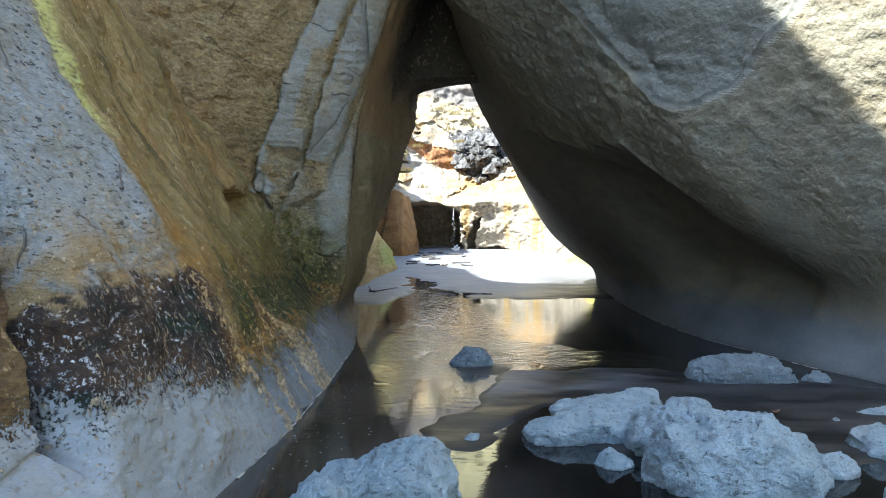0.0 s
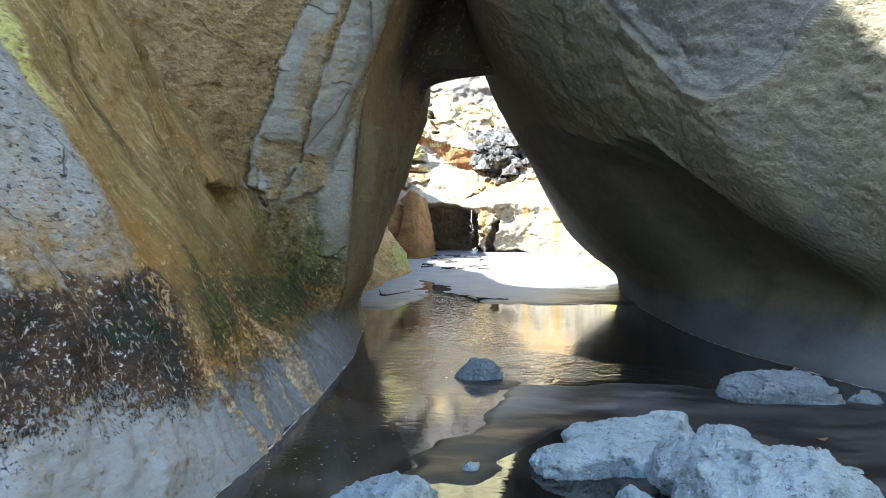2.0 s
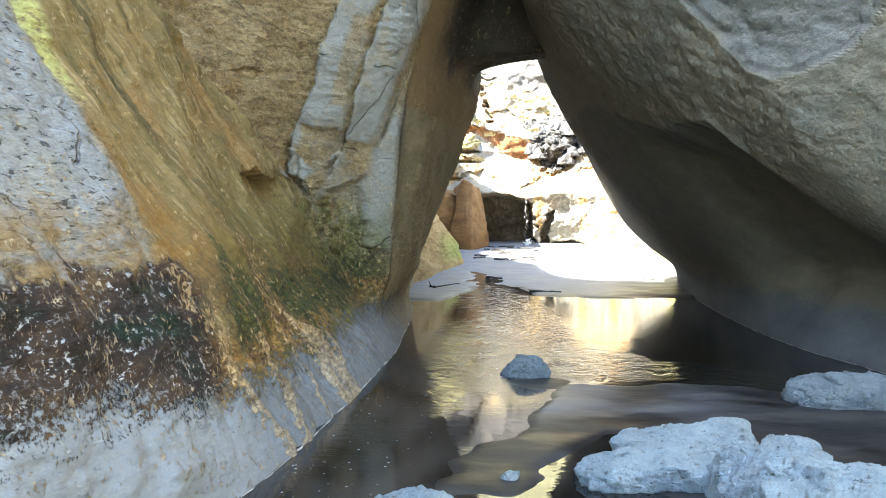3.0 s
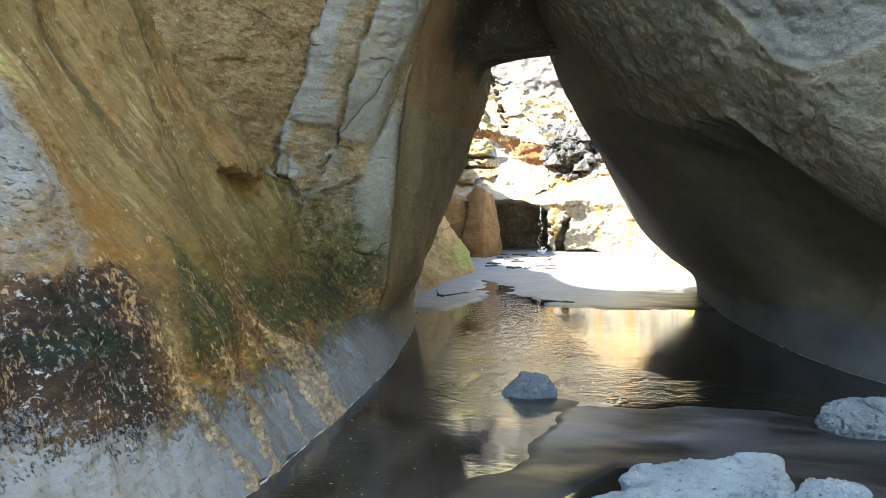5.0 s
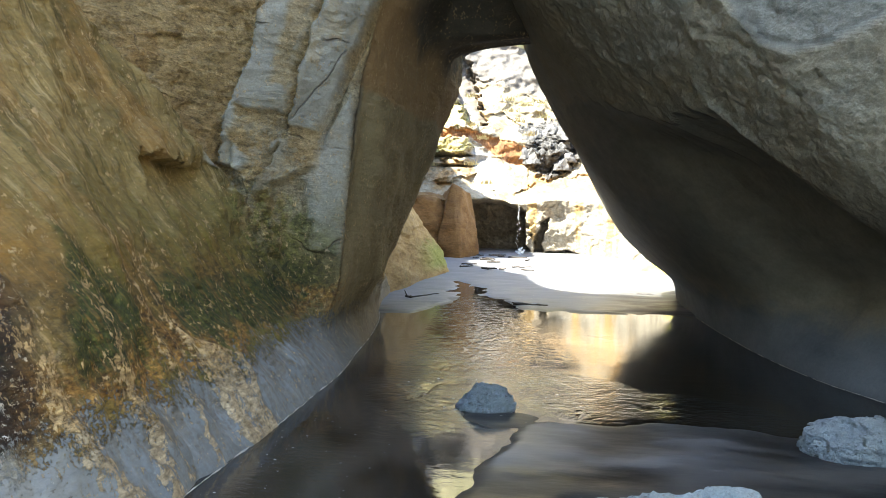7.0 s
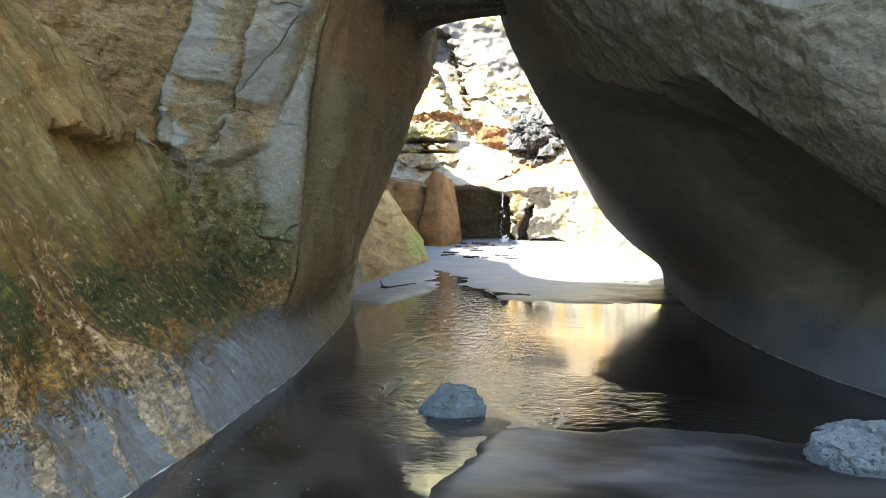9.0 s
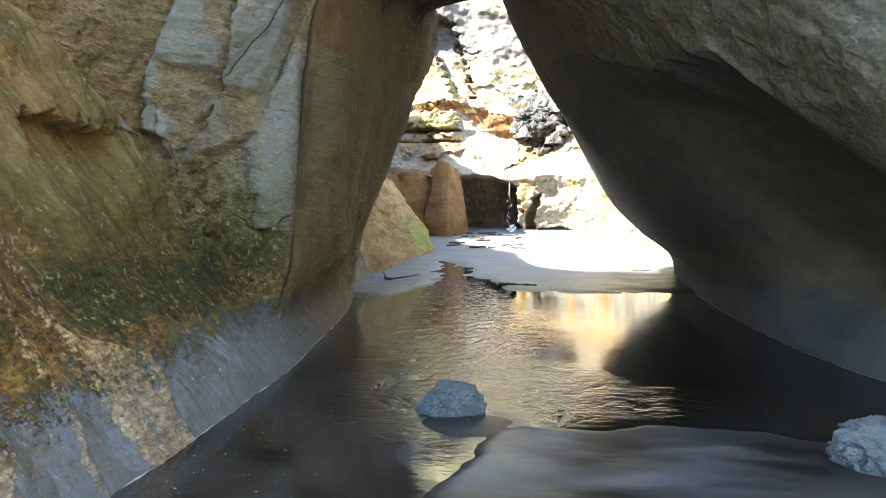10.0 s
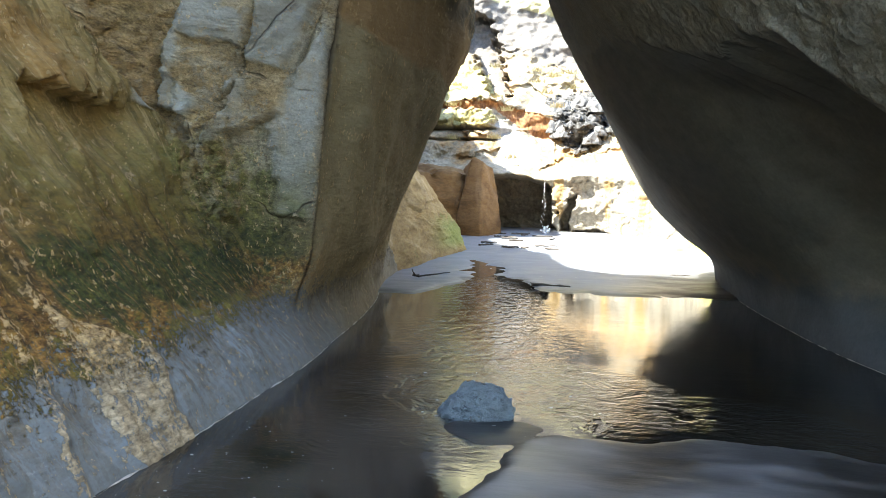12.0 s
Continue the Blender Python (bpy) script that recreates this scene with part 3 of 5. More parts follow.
BASALT = plain("dark basalt", (0.03, 0.03, 0.032), (0.20, 0.19, 0.18), 0.8, 5)
DRIFT = plain("wet driftwood", (0.03, 0.024, 0.018), (0.09, 0.07, 0.05), 0.6, 20)


def tan_rock(name="tan sandstone", dim=1.0):
    p = Paint(name, 0.85)
    bed = p.stretch(0.7, 0.7, 1.8)
    mid, fine = p.noise(2.2, 6, 0.65, bed), p.noise(12, 5, 0.7, bed)
    col = p.ramp(mid, (0.3, (0.20, 0.118, 0.035)), (0.5, (0.34, 0.215, 0.075)), (0.7, (0.45, 0.31, 0.135)))
    col = p.mix(p.span(p.noise(0.7, 5, 0.6), 0.52, 0.66, 0.0, 0.6), col, (0.50, 0.37, 0.22))
    col = p.mix(p.span(p.noise(1.3, 5, 0.65), 0.60, 0.68, 0.0, 0.6), col, (0.19, 0.19, 0.05))
    moss = p.both(p.span(p.y, 22.5, 24.5), p.span(p.y, 26.5, 27.0, 1.0, 0.0), p.span(p.z, 0.2, 0.5), p.span(p.calc("ADD", p.z, p.calc("MULTIPLY", p.noise(3, 4, 0.6), 0.6)), 1.1, 1.5, 1.0, 0.0))
    col = p.mix(p.both(moss, 0.8), col, (0.24, 0.27, 0.05))
    col = p.mix(0.35, col, p.ramp(fine, (0.34, (0.25, 0.25, 0.25)), (0.66, (0.75, 0.75, 0.75))), "OVERLAY")
    col = p.mix(1.0, col, (dim, dim ** 1.35, dim ** 1.9), "MULTIPLY")
    return p.finish(col, p.calc("ADD", mid, p.calc("MULTIPLY", fine, 0.3)), 0.7, 0.05)


# the second is a darkened copy, with shade put in its colour
TAN, TAN_SHADED = tan_rock(), tan_rock("tan sandstone darkened for shade", 0.5)
STRAW = plain("dry grass", (0.32, 0.27, 0.12), (0.46, 0.40, 0.22), 0.8, 8)
FOAM = plain("white water", (0.75, 0.76, 0.76), (0.85, 0.86, 0.86), 0.4, 20)


# ---- mesh helpers ----
def mesh_object(name, verts, faces, material, smooth=True):
    me = bpy.data.meshes.new(name)
    me.from_pydata(np.asarray(verts, float).reshape(-1, 3).tolist(), [], faces)
    me.polygons.foreach_set("use_smooth", [smooth] * len(me.polygons))
    me.materials.append(material)
    me.update()
    return new(name, me)


def part(name, bm, material, parent, label=""):
    me = bpy.data.meshes.new(name)
    bm.to_mesh(me)
    bm.free()
    me.materials.append(material)
    ob = new(name, me)
    ob.parent = parent
    return tagged(ob, label)


def grid_faces(rows, cols, flip=False):
    i = np.arange(rows - 1)[:, None] * cols + np.arange(cols - 1)[None, :]
    f = np.stack([i, i + 1, i + cols + 1, i + cols], -1).reshape(-1, 4)
    return (f[:, ::-1] if flip else f).tolist()


def solid_sheet(name, P, push, material, flip=False):
    """A closed block: the worked sheet P (rows, cols, 3) in front, and a plain back where push sends its edge."""
    rows, cols = P.shape[:2]
    faces = grid_faces(rows, cols, flip)
    idx = np.arange(rows * cols).reshape(rows, cols)
    ring = np.concatenate([idx[0, :-1], idx[:-1, -1], idx[-1, :0:-1], idx[:0:-1, 0]])
    flat = P.reshape(-1, 3)
    back = push(flat[ring])
    n, base = len(ring), len(flat)
    for a in range(n):
        b = (a + 1) % n
        quad = [int(ring[a]), int(base + a), int(base + b), int(ring[b])]
        faces.append(quad[::-1] if flip else quad)
    cap = [base + a for a in range(n)]
    faces.append(cap if flip else cap[::-1])
    return mesh_object(name, np.concatenate([flat, back]), faces, material)


def carry(ob, **masks):
    """Stores masks, worked out on the sheet, as attributes of its mesh."""
    for name, values in masks.items():
        data = np.zeros(len(ob.data.vertices), np.float32)
        flat = np.clip(values, 0, 1).astype(np.float32).ravel()
        data[:len(flat)] = flat
        ob.data.attributes.new(name, "FLOAT", "POINT").data.foreach_set("value", data)


def spaced(*stretches):
    """Coordinates from (start, end, step) stretches that follow one another."""
    out = [np.arange(a, b, s) for a, b, s in stretches]
    return np.concatenate(out + [[stretches[-1][1]]])


# ---- the two rock walls: how far each stands out, station by station along the stream ----
# unseen upper levels are added to keep the sun off the near stream
LEVELS = (-0.4, 0.0, 0.4, 0.9, 1.5, 2.2, 3.0, 3.8, 4.3, 4.8, 6.0, 9.0, 14.5)
west, east = {}, {}
west[-9] = (-1.6, -1.9, -2.2, -2.5, -2.9, -3.3, -3.7, -4.0, -4.1, -4.2, -4.2, -4.2, -4.2)
west[2] = (-1.3, -1.5, -1.7, -1.9, -2.2, -2.6, -3.0, -3.4, -3.6, -3.7, -3.8, -3.8, -3.8)
west[5.2] = (-1.2, -1.39, -1.51, -1.68, -1.95, -2.38, -2.86, -3.3, -3.5, -3.6, -3.7, -3.7, -3.7)
west[7] = (-1.15, -1.30, -1.50, -1.73, -2.08, -2.48, -2.86, -3.25, -3.4, -3.5, -3.6, -3.6, -3.6)
west[8.7] = (-1.15, -1.31, -1.60, -1.92, -2.24, -2.58, -2.90, -3.2, -3.3, -3.4, -3.5, -3.6, -3.6)
west[9.6] = (-1.15, -1.33, -1.64, -1.99, -2.34, -2.60, -2.86, -3.03, -3.1, -3.2, -3.2, -3.2, -3.2)
west[10.4] = (-1.18, -1.36, -1.67, -2.06, -2.42, -2.66, -2.70, -2.66, -2.64, -2.62, -2.6, -2.6, -2.6)
west[11.1] = (-1.2, -1.38, -1.70, -2.10, -2.42, -2.52, -2.28, -2.10, -1.98, -1.85, -1.5, -1.0, -1.0)
west[11.85] = (-1.3, -1.44, -1.76, -2.08, -2.22, -2.10, -1.64, -1.34, -1.18, -1.04, -0.6, 0.2, 0.6)
west[12.1] = (-1.3, -1.47, -1.76, -1.62, -1.53, -1.49, -1.42, -1.22, -1.06, -0.92, -0.4, 0.5, 1.0)
west[12.22] = (-1.32, -1.49, -1.76, -1.61, -1.52, -1.48, -1.41, -1.21, -1.05, -0.91, -0.4, 0.5, 1.0)
west[14] = (-1.5, -1.68, -1.8, -1.6, -1.5, -1.38, -1.24, -1.06, -0.92, -0.80, -0.4, 0.6, -2.0)
west[15.1] = (-1.65, -1.83, -1.93, -1.74, -1.56, -1.37, -1.13, -0.86, -0.72, -0.5, 0.0, -0.6, -4.0)
west[16] = (-1.8, -1.97, -2.05, -1.86, -1.62, -1.38, -1.08, -0.76, -0.76, -0.85, -1.2, -4.0, -9.0)
west[17.5] = (-2.1, -2.28, -2.34, -2.2, -1.98, -1.72, -1.36, -0.95, -0.88, -0.9, -1.5, -5.0, -10.0)
west[19.2] = (-2.4, -2.54, -2.64, -2.6, -2.5, -2.3, -2.1, -1.9, -1.9, -2.0, -3.0, -6.0, -10.0)
# mostly unseen from here on, set out to shape shade beyond the arch
west[20.6] = (-2.6, -2.68, -2.80, -2.90, -2.95, -2.95, -2.95, -3.0, -3.1, -3.3, -4.2, -7.0, -11.0)
west[24] = (-2.9, -3.0, -3.2, -3.3, -3.3, -3.3, -3.3, -3.3, -3.4, -3.8, -5.5, -9.0, -12.0)
west[26.5] = (-3.2, -3.30, -3.40, -3.50, -3.60, -3.60, -3.70, -4.6, -5.2, -5.8, -7.0, -9.5, -12.0)
west[28.5] = (-4.0, -4.0, -4.1, -4.2, -4.2, -4.1, -4.0, -4.0, -4.0, -4.0, -4.2, -6.0, -11.0)
west[31] = (-5.0, -5.00, -5.00, -5.00, -5.00, -5.00, -5.00, -4.9, -4.8, -4.8, -5.0, -7.0, -11.0)
east[-9] = (7.6, 7.4, 7.3, 7.2, 7.2, 7.2, 7.2, 7.2, 7.3, 7.4, 7.6, 8.2, 9.0)
east[5] = (7.4, 7.2, 7.3, 7.3, 7.2, 7.0, 6.9, 6.9, 6.9, 7.0, 7.2, 7.6, 8.5)
east[7] = (6.0, 5.8, 6.0, 6.0, 5.9, 5.8, 5.7, 5.6, 5.6, 5.6, 5.7, 6.0, 6.5)
east[8.5] = (4.9, 4.80, 5.1, 5.1, 4.9, 4.65, 4.40, 4.2, 4.15, 4.1, 4.0, 4.0, 4.5)
east[9.3] = (4.6, 4.50, 4.75, 4.72, 4.35, 3.90, 3.50, 3.25, 3.1, 2.9, 2.7, 2.4, 2.6)
east[10.1] = (4.3, 4.22, 4.45, 4.40, 3.75, 3.08, 2.55, 2.3, 2.05, 1.8, 1.2, 0.4, 0.2)
east[11.2] = (4.0, 3.94, 4.15, 4.05, 3.40, 2.78, 2.10, 1.5, 1.15, 0.75, -0.1, -1.2, -1.6)
east[12.1] = (3.75, 3.68, 3.85, 3.75, 3.20, 2.55, 1.78, 1.04, 0.6, 0.15, -0.9, -2.4, -2.8)
east[14] = (3.48, 3.42, 3.42, 3.18, 2.66, 2.08, 1.36, 0.70, 0.36, 0.1, -0.3, -1.5, 0.0)
east[15.1] = (3.42, 3.36, 3.32, 3.0, 2.45, 1.9, 1.22, 0.66, 0.34, 0.1, -0.2, -0.6, 2.0)
east[17] = (3.34, 3.3, 3.2, 2.78, 2.18, 1.62, 1.0, 0.54, 0.28, 0.15, 0.5, 2.5, 5.0)
east[19] = (3.32, 3.29, 3.2, 2.7, 2.12, 1.66, 1.14, 0.7, 0.5, 0.4, 1.0, 3.5, 6.0)
east[21] = (3.36, 3.34, 3.26, 2.68, 2.08, 1.66, 1.26, 1.0, 0.95, 1.0, 1.3, 2.6, 5.0)
east[21.8] = (3.6, 3.50, 3.40, 3.10, 2.80, 2.50, 2.20, 1.95, 1.9, 1.9, 2.1, 3.4, 6.0)
east[23.5] = (4.6, 4.60, 4.60, 4.50, 4.40, 4.30, 4.20, 4.1, 4.1, 4.1, 4.3, 5.5, 7.5)


def wall_form(stations, ys, zs):
    keys = sorted(stations)
    table = np.array([stations[k] for k in keys])
    by_z = glide(LEVELS, table, zs)                 # stations x heights
    return glide(keys, by_z.T, ys).T                # along x heights


def line(q, *knots):
    return np.interp(q, [k[0] for k in knots], [k[1] for k in knots])


def west_wall():
    ys = spaced((-9, 3.2, 0.3), (3.2, 12.4, 0.018), (12.4, 17, 0.04), (17, 31, 0.12))
    zs = spaced((-0.4, 4.8, 0.018), (4.8, 14.5, 0.2))
    Y, Z = np.meshgrid(ys, zs, indexing="ij")
    X = wall_form(west, ys, zs)
    foot = step(0.0, 0.35, Z)
    X = X + 0.10 * fbm(Y * 0.9, Z * 0.9, X * 0 + 3.1, 3, 5) * foot * (1 - 0.7 * step(10.6, 11.0, Y) * (1 - step(12.1, 12.3, Y)))
    grain = 0.030 * fbm(Y * 4, Z * 4, X * 2, 4, 11) + 0.05 * (ridged(Y * 2.2, Z * 7, X * 2, 4, 15) - 0.5) * step(0.5, 1.2, Z) * (1 - 0.75 * step(6.2, 6.8, Y) * (1 - step(-0.1, 0.1, Z - line(Y, (6.0, 5.2), (8.0, 4.3), (9.4, 3.29), (10.33, 2.54), (11.0, 2.12), (11.6, 1.5), (12.0, 0.9)))) - 0.5 * (1 - step(6.2, 6.8, Y))) + 0.014 * ridged(Y * 6, Z * 16, X * 4, 3, 16)
    X = X + grain * (0.25 + 0.75 * foot) * (1 - 0.7 * step(11.8, 12.05, Y) * (1 - step(16.5, 18.0, Y)))
    # ribs worn by water that runs down and a little along
    run = Y + 0.45 * Z
    ribs = step(6.2, 6.8, Y) * (1 - step(10.6, 11.2, Y)) * step(0.02, 0.25, Z)
    X = X + 0.06 * ribs * fbm(run * 2.3, Z * 0.5, 0 * X, 3, 21) + 0.016 * ribs * step(0.5, 1.0, Z) * fbm(run * 9, Z * 0.8, 0 * X, 3, 25)
    # the ribbed band stands proud of the brown face above its slanting edge
    crest = line(Y, (6.0, 5.1), (8.0, 4.15), (9.0, 3.45), (9.5, 3.16), (10.33, 2.54), (11.0, 2.12), (11.6, 1.5), (12.0, 0.9)) + 0.06 * fbm(Y * 3, Z * 3, 0 * X, 3, 27)
    above = step(-0.02, 0.04, Z - crest) * step(7.6, 8.6, Y) * (1 - step(11.2, 11.6, Y))
    X = X - 0.26 * above
    # a broken ledge with the face under it worn back
    teeth = np.abs(((Y * 4.3 + 0.5 * perlin(Y * 2.0, 0 * Y, 0 * Y, 35)) % 1.0) - 0.35) * (0.6 + 0.8 * (perlin(Y * 2.6, 0 * Y, 0 * Y, 33) + 0.5))
    ledge = 2.10 + 0.16 * teeth + 0.05 * perlin(Y * 1.3, 0 * Y, 0 * Y, 34) + 0.02 * perlin(Y * 12, Z * 12, 0 * Y, 36)
    along = step(9.15, 9.4, Y) * (1 - step(10.4, 10.7, Y))
    under = step(0.0, 0.02, ledge - Z) * (1 - step(0.12, 0.8, ledge - Z)) * along
    X = X - 0.15 * under + 0.06 * along * step(-0.25, -0.02, Z - ledge - 0.02) * (1 - step(0.0, 0.02, ledge - Z)) * (1 - step(0.1, 0.35, Z - ledge))
    # two leaning slabs beside the arch, with broken patches, and a pale wedge at their foot
    slabs = step(10.6, 10.9, Y) * (1 - step(12.04, 12.14, Y))
    slab_a = slabs * region(X, Z, [(-2.20, 3.85), (-2.31, 3.43), (-2.45, 3.0), (-2.60, 2.65), (-2.71, 2.2), (-2.52, 2.10), (-2.12, 2.44), (-2.04, 2.85), (-1.89, 3.4), (-1.68, 3.98), (-1.36, 4.9), (-1.72, 4.9)], 0.014, 0.035, 1)
    slab_b = slabs * region(X, Z, [(-1.60, 3.98), (-1.82, 3.4), (-1.97, 2.85), (-2.11, 2.46), (-2.32, 2.09), (-2.40, 1.84), (-2.18, 2.03), (-1.84, 2.22), (-1.76, 2.59), (-1.52, 3.18), (-1.23, 3.9), (-0.85, 4.9), (-1.25, 4.9)], 0.014, 0.03, 2)
    wedge = (1 - step(12.04, 12.12, Y)) * step(11.3, 11.5, Y) * region(X, Z, [(-1.46, 2.99), (-1.40, 2.3), (-1.40, 1.4), (-1.60, 1.18), (-1.86, 1.3), (-1.96, 2.1), (-1.73, 2.56)], 0.02, 0.05, 3)
    bare_a = region(X, Z, [(-2.50, 2.80), (-2.07, 2.72), (-2.14, 2.48), (-2.40, 2.20), (-2.56, 2.44)], 0.012, 0.04, 4)
    bare_b = region(X, Z, [(-2.06, 2.62), (-1.76, 2.56), (-1.84, 2.25), (-2.12, 2.10)], 0.012, 0.04, 5)
    strip_a = region(X, Z, [(-2.02, 3.0), (-1.86, 3.5), (-1.66, 4.1), (-1.84, 4.1), (-2.06, 3.5), (-2.18, 3.0)], 0.02, 0.05, 6)
    dY = -slab_a * (0.13 - 0.055 * bare_a - 0.04 * strip_a) - slab_b * (0.18 - 0.06 * bare_b) - 0.10 * wedge
    dY = dY + 0.12 * slabs * bump_at(X - line(Z, (2.2, -1.82), (2.56, -1.735), (3.18, -1.49), (3.9, -1.20)), 0.022) * step(2.2, 2.4, Z)
    # broken faces on the brown rock and the slabs
    wy, wz = Y + 0.25 * fbm(Y * 1.5, Z * 1.5, 0 * X, 3, 91), Z + 0.25 * fbm(Y * 1.5, Z * 1.5, 0 * X + 4, 3, 92)
    plate = np.clip(slab_a * (1 - bare_a) + slab_b * (1 - bare_b), 0, 1)
    face = (1 - 0.8 * plate) * step(8.6, 9.4, Y) * (1 - step(11.65, 11.95, Y)) * step(-0.05, 0.15, Z - crest + 0.6 * step(11.0, 11.4, Y))
    X = X + face * (0.07 * cell_steps(wy * 1.6 + wz * 0.8, wz * 0.9, 93) + 0.035 * cell_steps(wy * 4 + wz * 1.5, wz * 3, 94))
    X = X + 0.020 * face * ridged(Y * 6, Z * 8, 0 * X, 4, 95)
    dY = dY - face * step(10.4, 11.0, Y) * (0.08 * cell_steps(X * 2.2 - Z * 0.9, Z * 1.6, 96) + 0.035 * cell_steps(X * 6 - Z * 2, Z * 4.5, 97))
    # crumbled blocks under the slabs
    crumble = step(0.7, 1.0, Z) * (1 - step(2.2, 2.6, Z)) * step(10.9, 11.3, Y) * (1 - step(11.7, 11.95, Y))
    dY = dY - crumble * (0.10 * cell_steps(X * 3.2 + Z, Z * 3.0, 98) + 0.05 * cell_steps(X * 8 + Z * 2, Z * 7, 99))
    X = X + crumble * 0.05 * np.round(2.2 * fbm(Y * 2.2 + Z * 0.8, Z * 2.6 - Y * 0.5, 0 * X, 2, 39)) / 2.2
    # an upright crack with the block before it set back
    crack = 3.98 + 0.22 * Z + 0.10 * perlin(Z * 1.6, 0 * Z, 0 * Z, 43) + 0.05 * perlin(Z * 6, 0 * Z, 0 * Z, 44)
    X = X - 0.50 * bump_at(Y - crack, 0.07) * step(0.45, 0.7, Z) - 0.22 * step(-0.02, 0.02, crack - Y) * step(0.3, 0.9, Z)
    X = X - 0.05 * bump_at(Z - 0.55 - 0.1 * (Y - 3), 0.02) * (1 - step(4.0, 4.15, Y))
    flake = 3.08 + 0.06 * perlin(Y * 6, 0 * Y, 0 * Y, 85) + 0.05 * perlin(Y * 2, 0 * Y, 0 * Y, 86)
    X = X + 0.06 * step(0.0, 0.02, flake - Z) * step(12.25, 13.0, Y) * (1 - step(13.4, 14.2, Y)) * step(0.9, 1.6, Z)
    # a fissure up the arch's cheek
    fis = 12.14 + 0.05 * perlin(Z * 2, 0 * Z, 0 * Z, 45)
    X = X - 0.03 * bump_at(Y - fis, 0.02) * step(1.9, 2.4, Z) * (1 - step(3.0, 3.6, Z))
    # crumbly tan ribbons with warm light painted in: three thin ones and a broad one
    sway = Y + 0.07 * perlin(Z * 4, Y * 2, 0 * Y, 87) + 0.03 * perlin(Z * 14, Y * 7, 0 * Y, 88)
    ribbons = bump_at(sway - line(Z, (0.0, 6.98), (0.9, 6.68), (1.4, 6.45)), 0.13) + bump_at(sway - line(Z, (0.0, 7.36), (0.4, 7.5), (0.7, 7.42)), 0.12)
    ribbons = ribbons + 0.8 * bump_at(sway - line(Z, (0.0, 8.05), (0.6, 8.2)), 0.05)
    fan = step(-0.05, 0.05, sway - line(Z, (0.0, 8.52), (0.75, 8.50), (1.5, 8.46))) * (1 - step(-0.06, 0.06, sway - line(Z, (0.0, 9.16), (0.55, 9.22), (0.75, 8.66), (1.5, 8.60))))
    ribbons = (ribbons + fan * (1.0 + 0.9 * perlin(sway * 5, Z * 1.2, 0 * Y, 90))) * (1 - 0.50 * step(0.7, 0.95, Z)) * (1 - step(1.25, 1.75, Z))
    X = X + (0.030 + 0.012 * fbm(Y * 14, Z * 14, 0 * X, 3, 62)) * np.clip(ribbons, 0, 1) - 0.035 * bump_at(sway - line(Z, (0.0, 7.75), (0.8, 7.85)), 0.10) * (1 - step(0.7, 0.95, Z)) - 0.03 * bump_at(sway - line(Z, (0.0, 7.18), (0.8, 7.12)), 0.07) * (1 - step(0.7, 0.95, Z))
    # the rounded roof rim at the arch's far end
    rise = np.clip((Z - 3.88 + 0.05 * fbm(Y * 2.5, Z * 2.5, 0 * X, 3, 61)) / 0.36, 0, 1)
    X = X + 1.5 * rise ** 4 * (1 - step(5.6, 6.2, Z)) * step(14.5, 15.0, Y) * (1 - step(15.2, 15.6, Y))
    P = np.stack([X, Y + dY, Z], -1)

    def push(p):
        q = p.copy()
        q[:, 0] = -14
        return q
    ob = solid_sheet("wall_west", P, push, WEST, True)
    growth = np.maximum(region(Y, Z, [(7.45, 1.55), (7.05, 1.05), (6.95, 0.76), (7.5, 0.72), (8.15, 0.78), (7.95, 1.15)], 0.06, 0.16, 16), region(Y, Z, [(8.65, 1.2), (8.75, 0.72), (10.2, 0.66), (11.6, 0.64), (11.95, 0.8), (11.2, 1.0), (9.6, 1.05)], 0.06, 0.16, 17))
    carry(ob, warm_streak=ribbons, growth=growth, ribbed=step(6.25, 6.55, Y + 0.25 * perlin(Z * 1.2, Y, 0 * Y, 89)) * (1 - above) * (1 - step(10.9, 11.4, Y)),
          slab=np.maximum(np.maximum(slab_a * (1 - 0.9 * bare_a) * (1 - 0.65 * strip_a), slab_b * (1 - 0.85 * bare_b) * (1 - 0.5 * step(0.0, 0.4, 2.6 - Z))), 0.85 * wedge),
          cleft_shade=np.maximum(step(-0.08, -0.04, Y - crack) * (1 - step(0.015, 0.05, Y - crack + 0.03 * fbm(Y * 5, Z * 5, 0 * Y, 3, 46))) * step(0.45, 0.7, Z), bump_at(Y - fis, 0.04) * step(1.9, 2.4, Z) * (1 - step(3.0, 3.6, Z))),
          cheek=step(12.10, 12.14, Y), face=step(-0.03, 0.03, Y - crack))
    return tagged(ob, "tan sandstone canyon wall with algae, moss and pale washed foot", "rock wall", kind="structure")


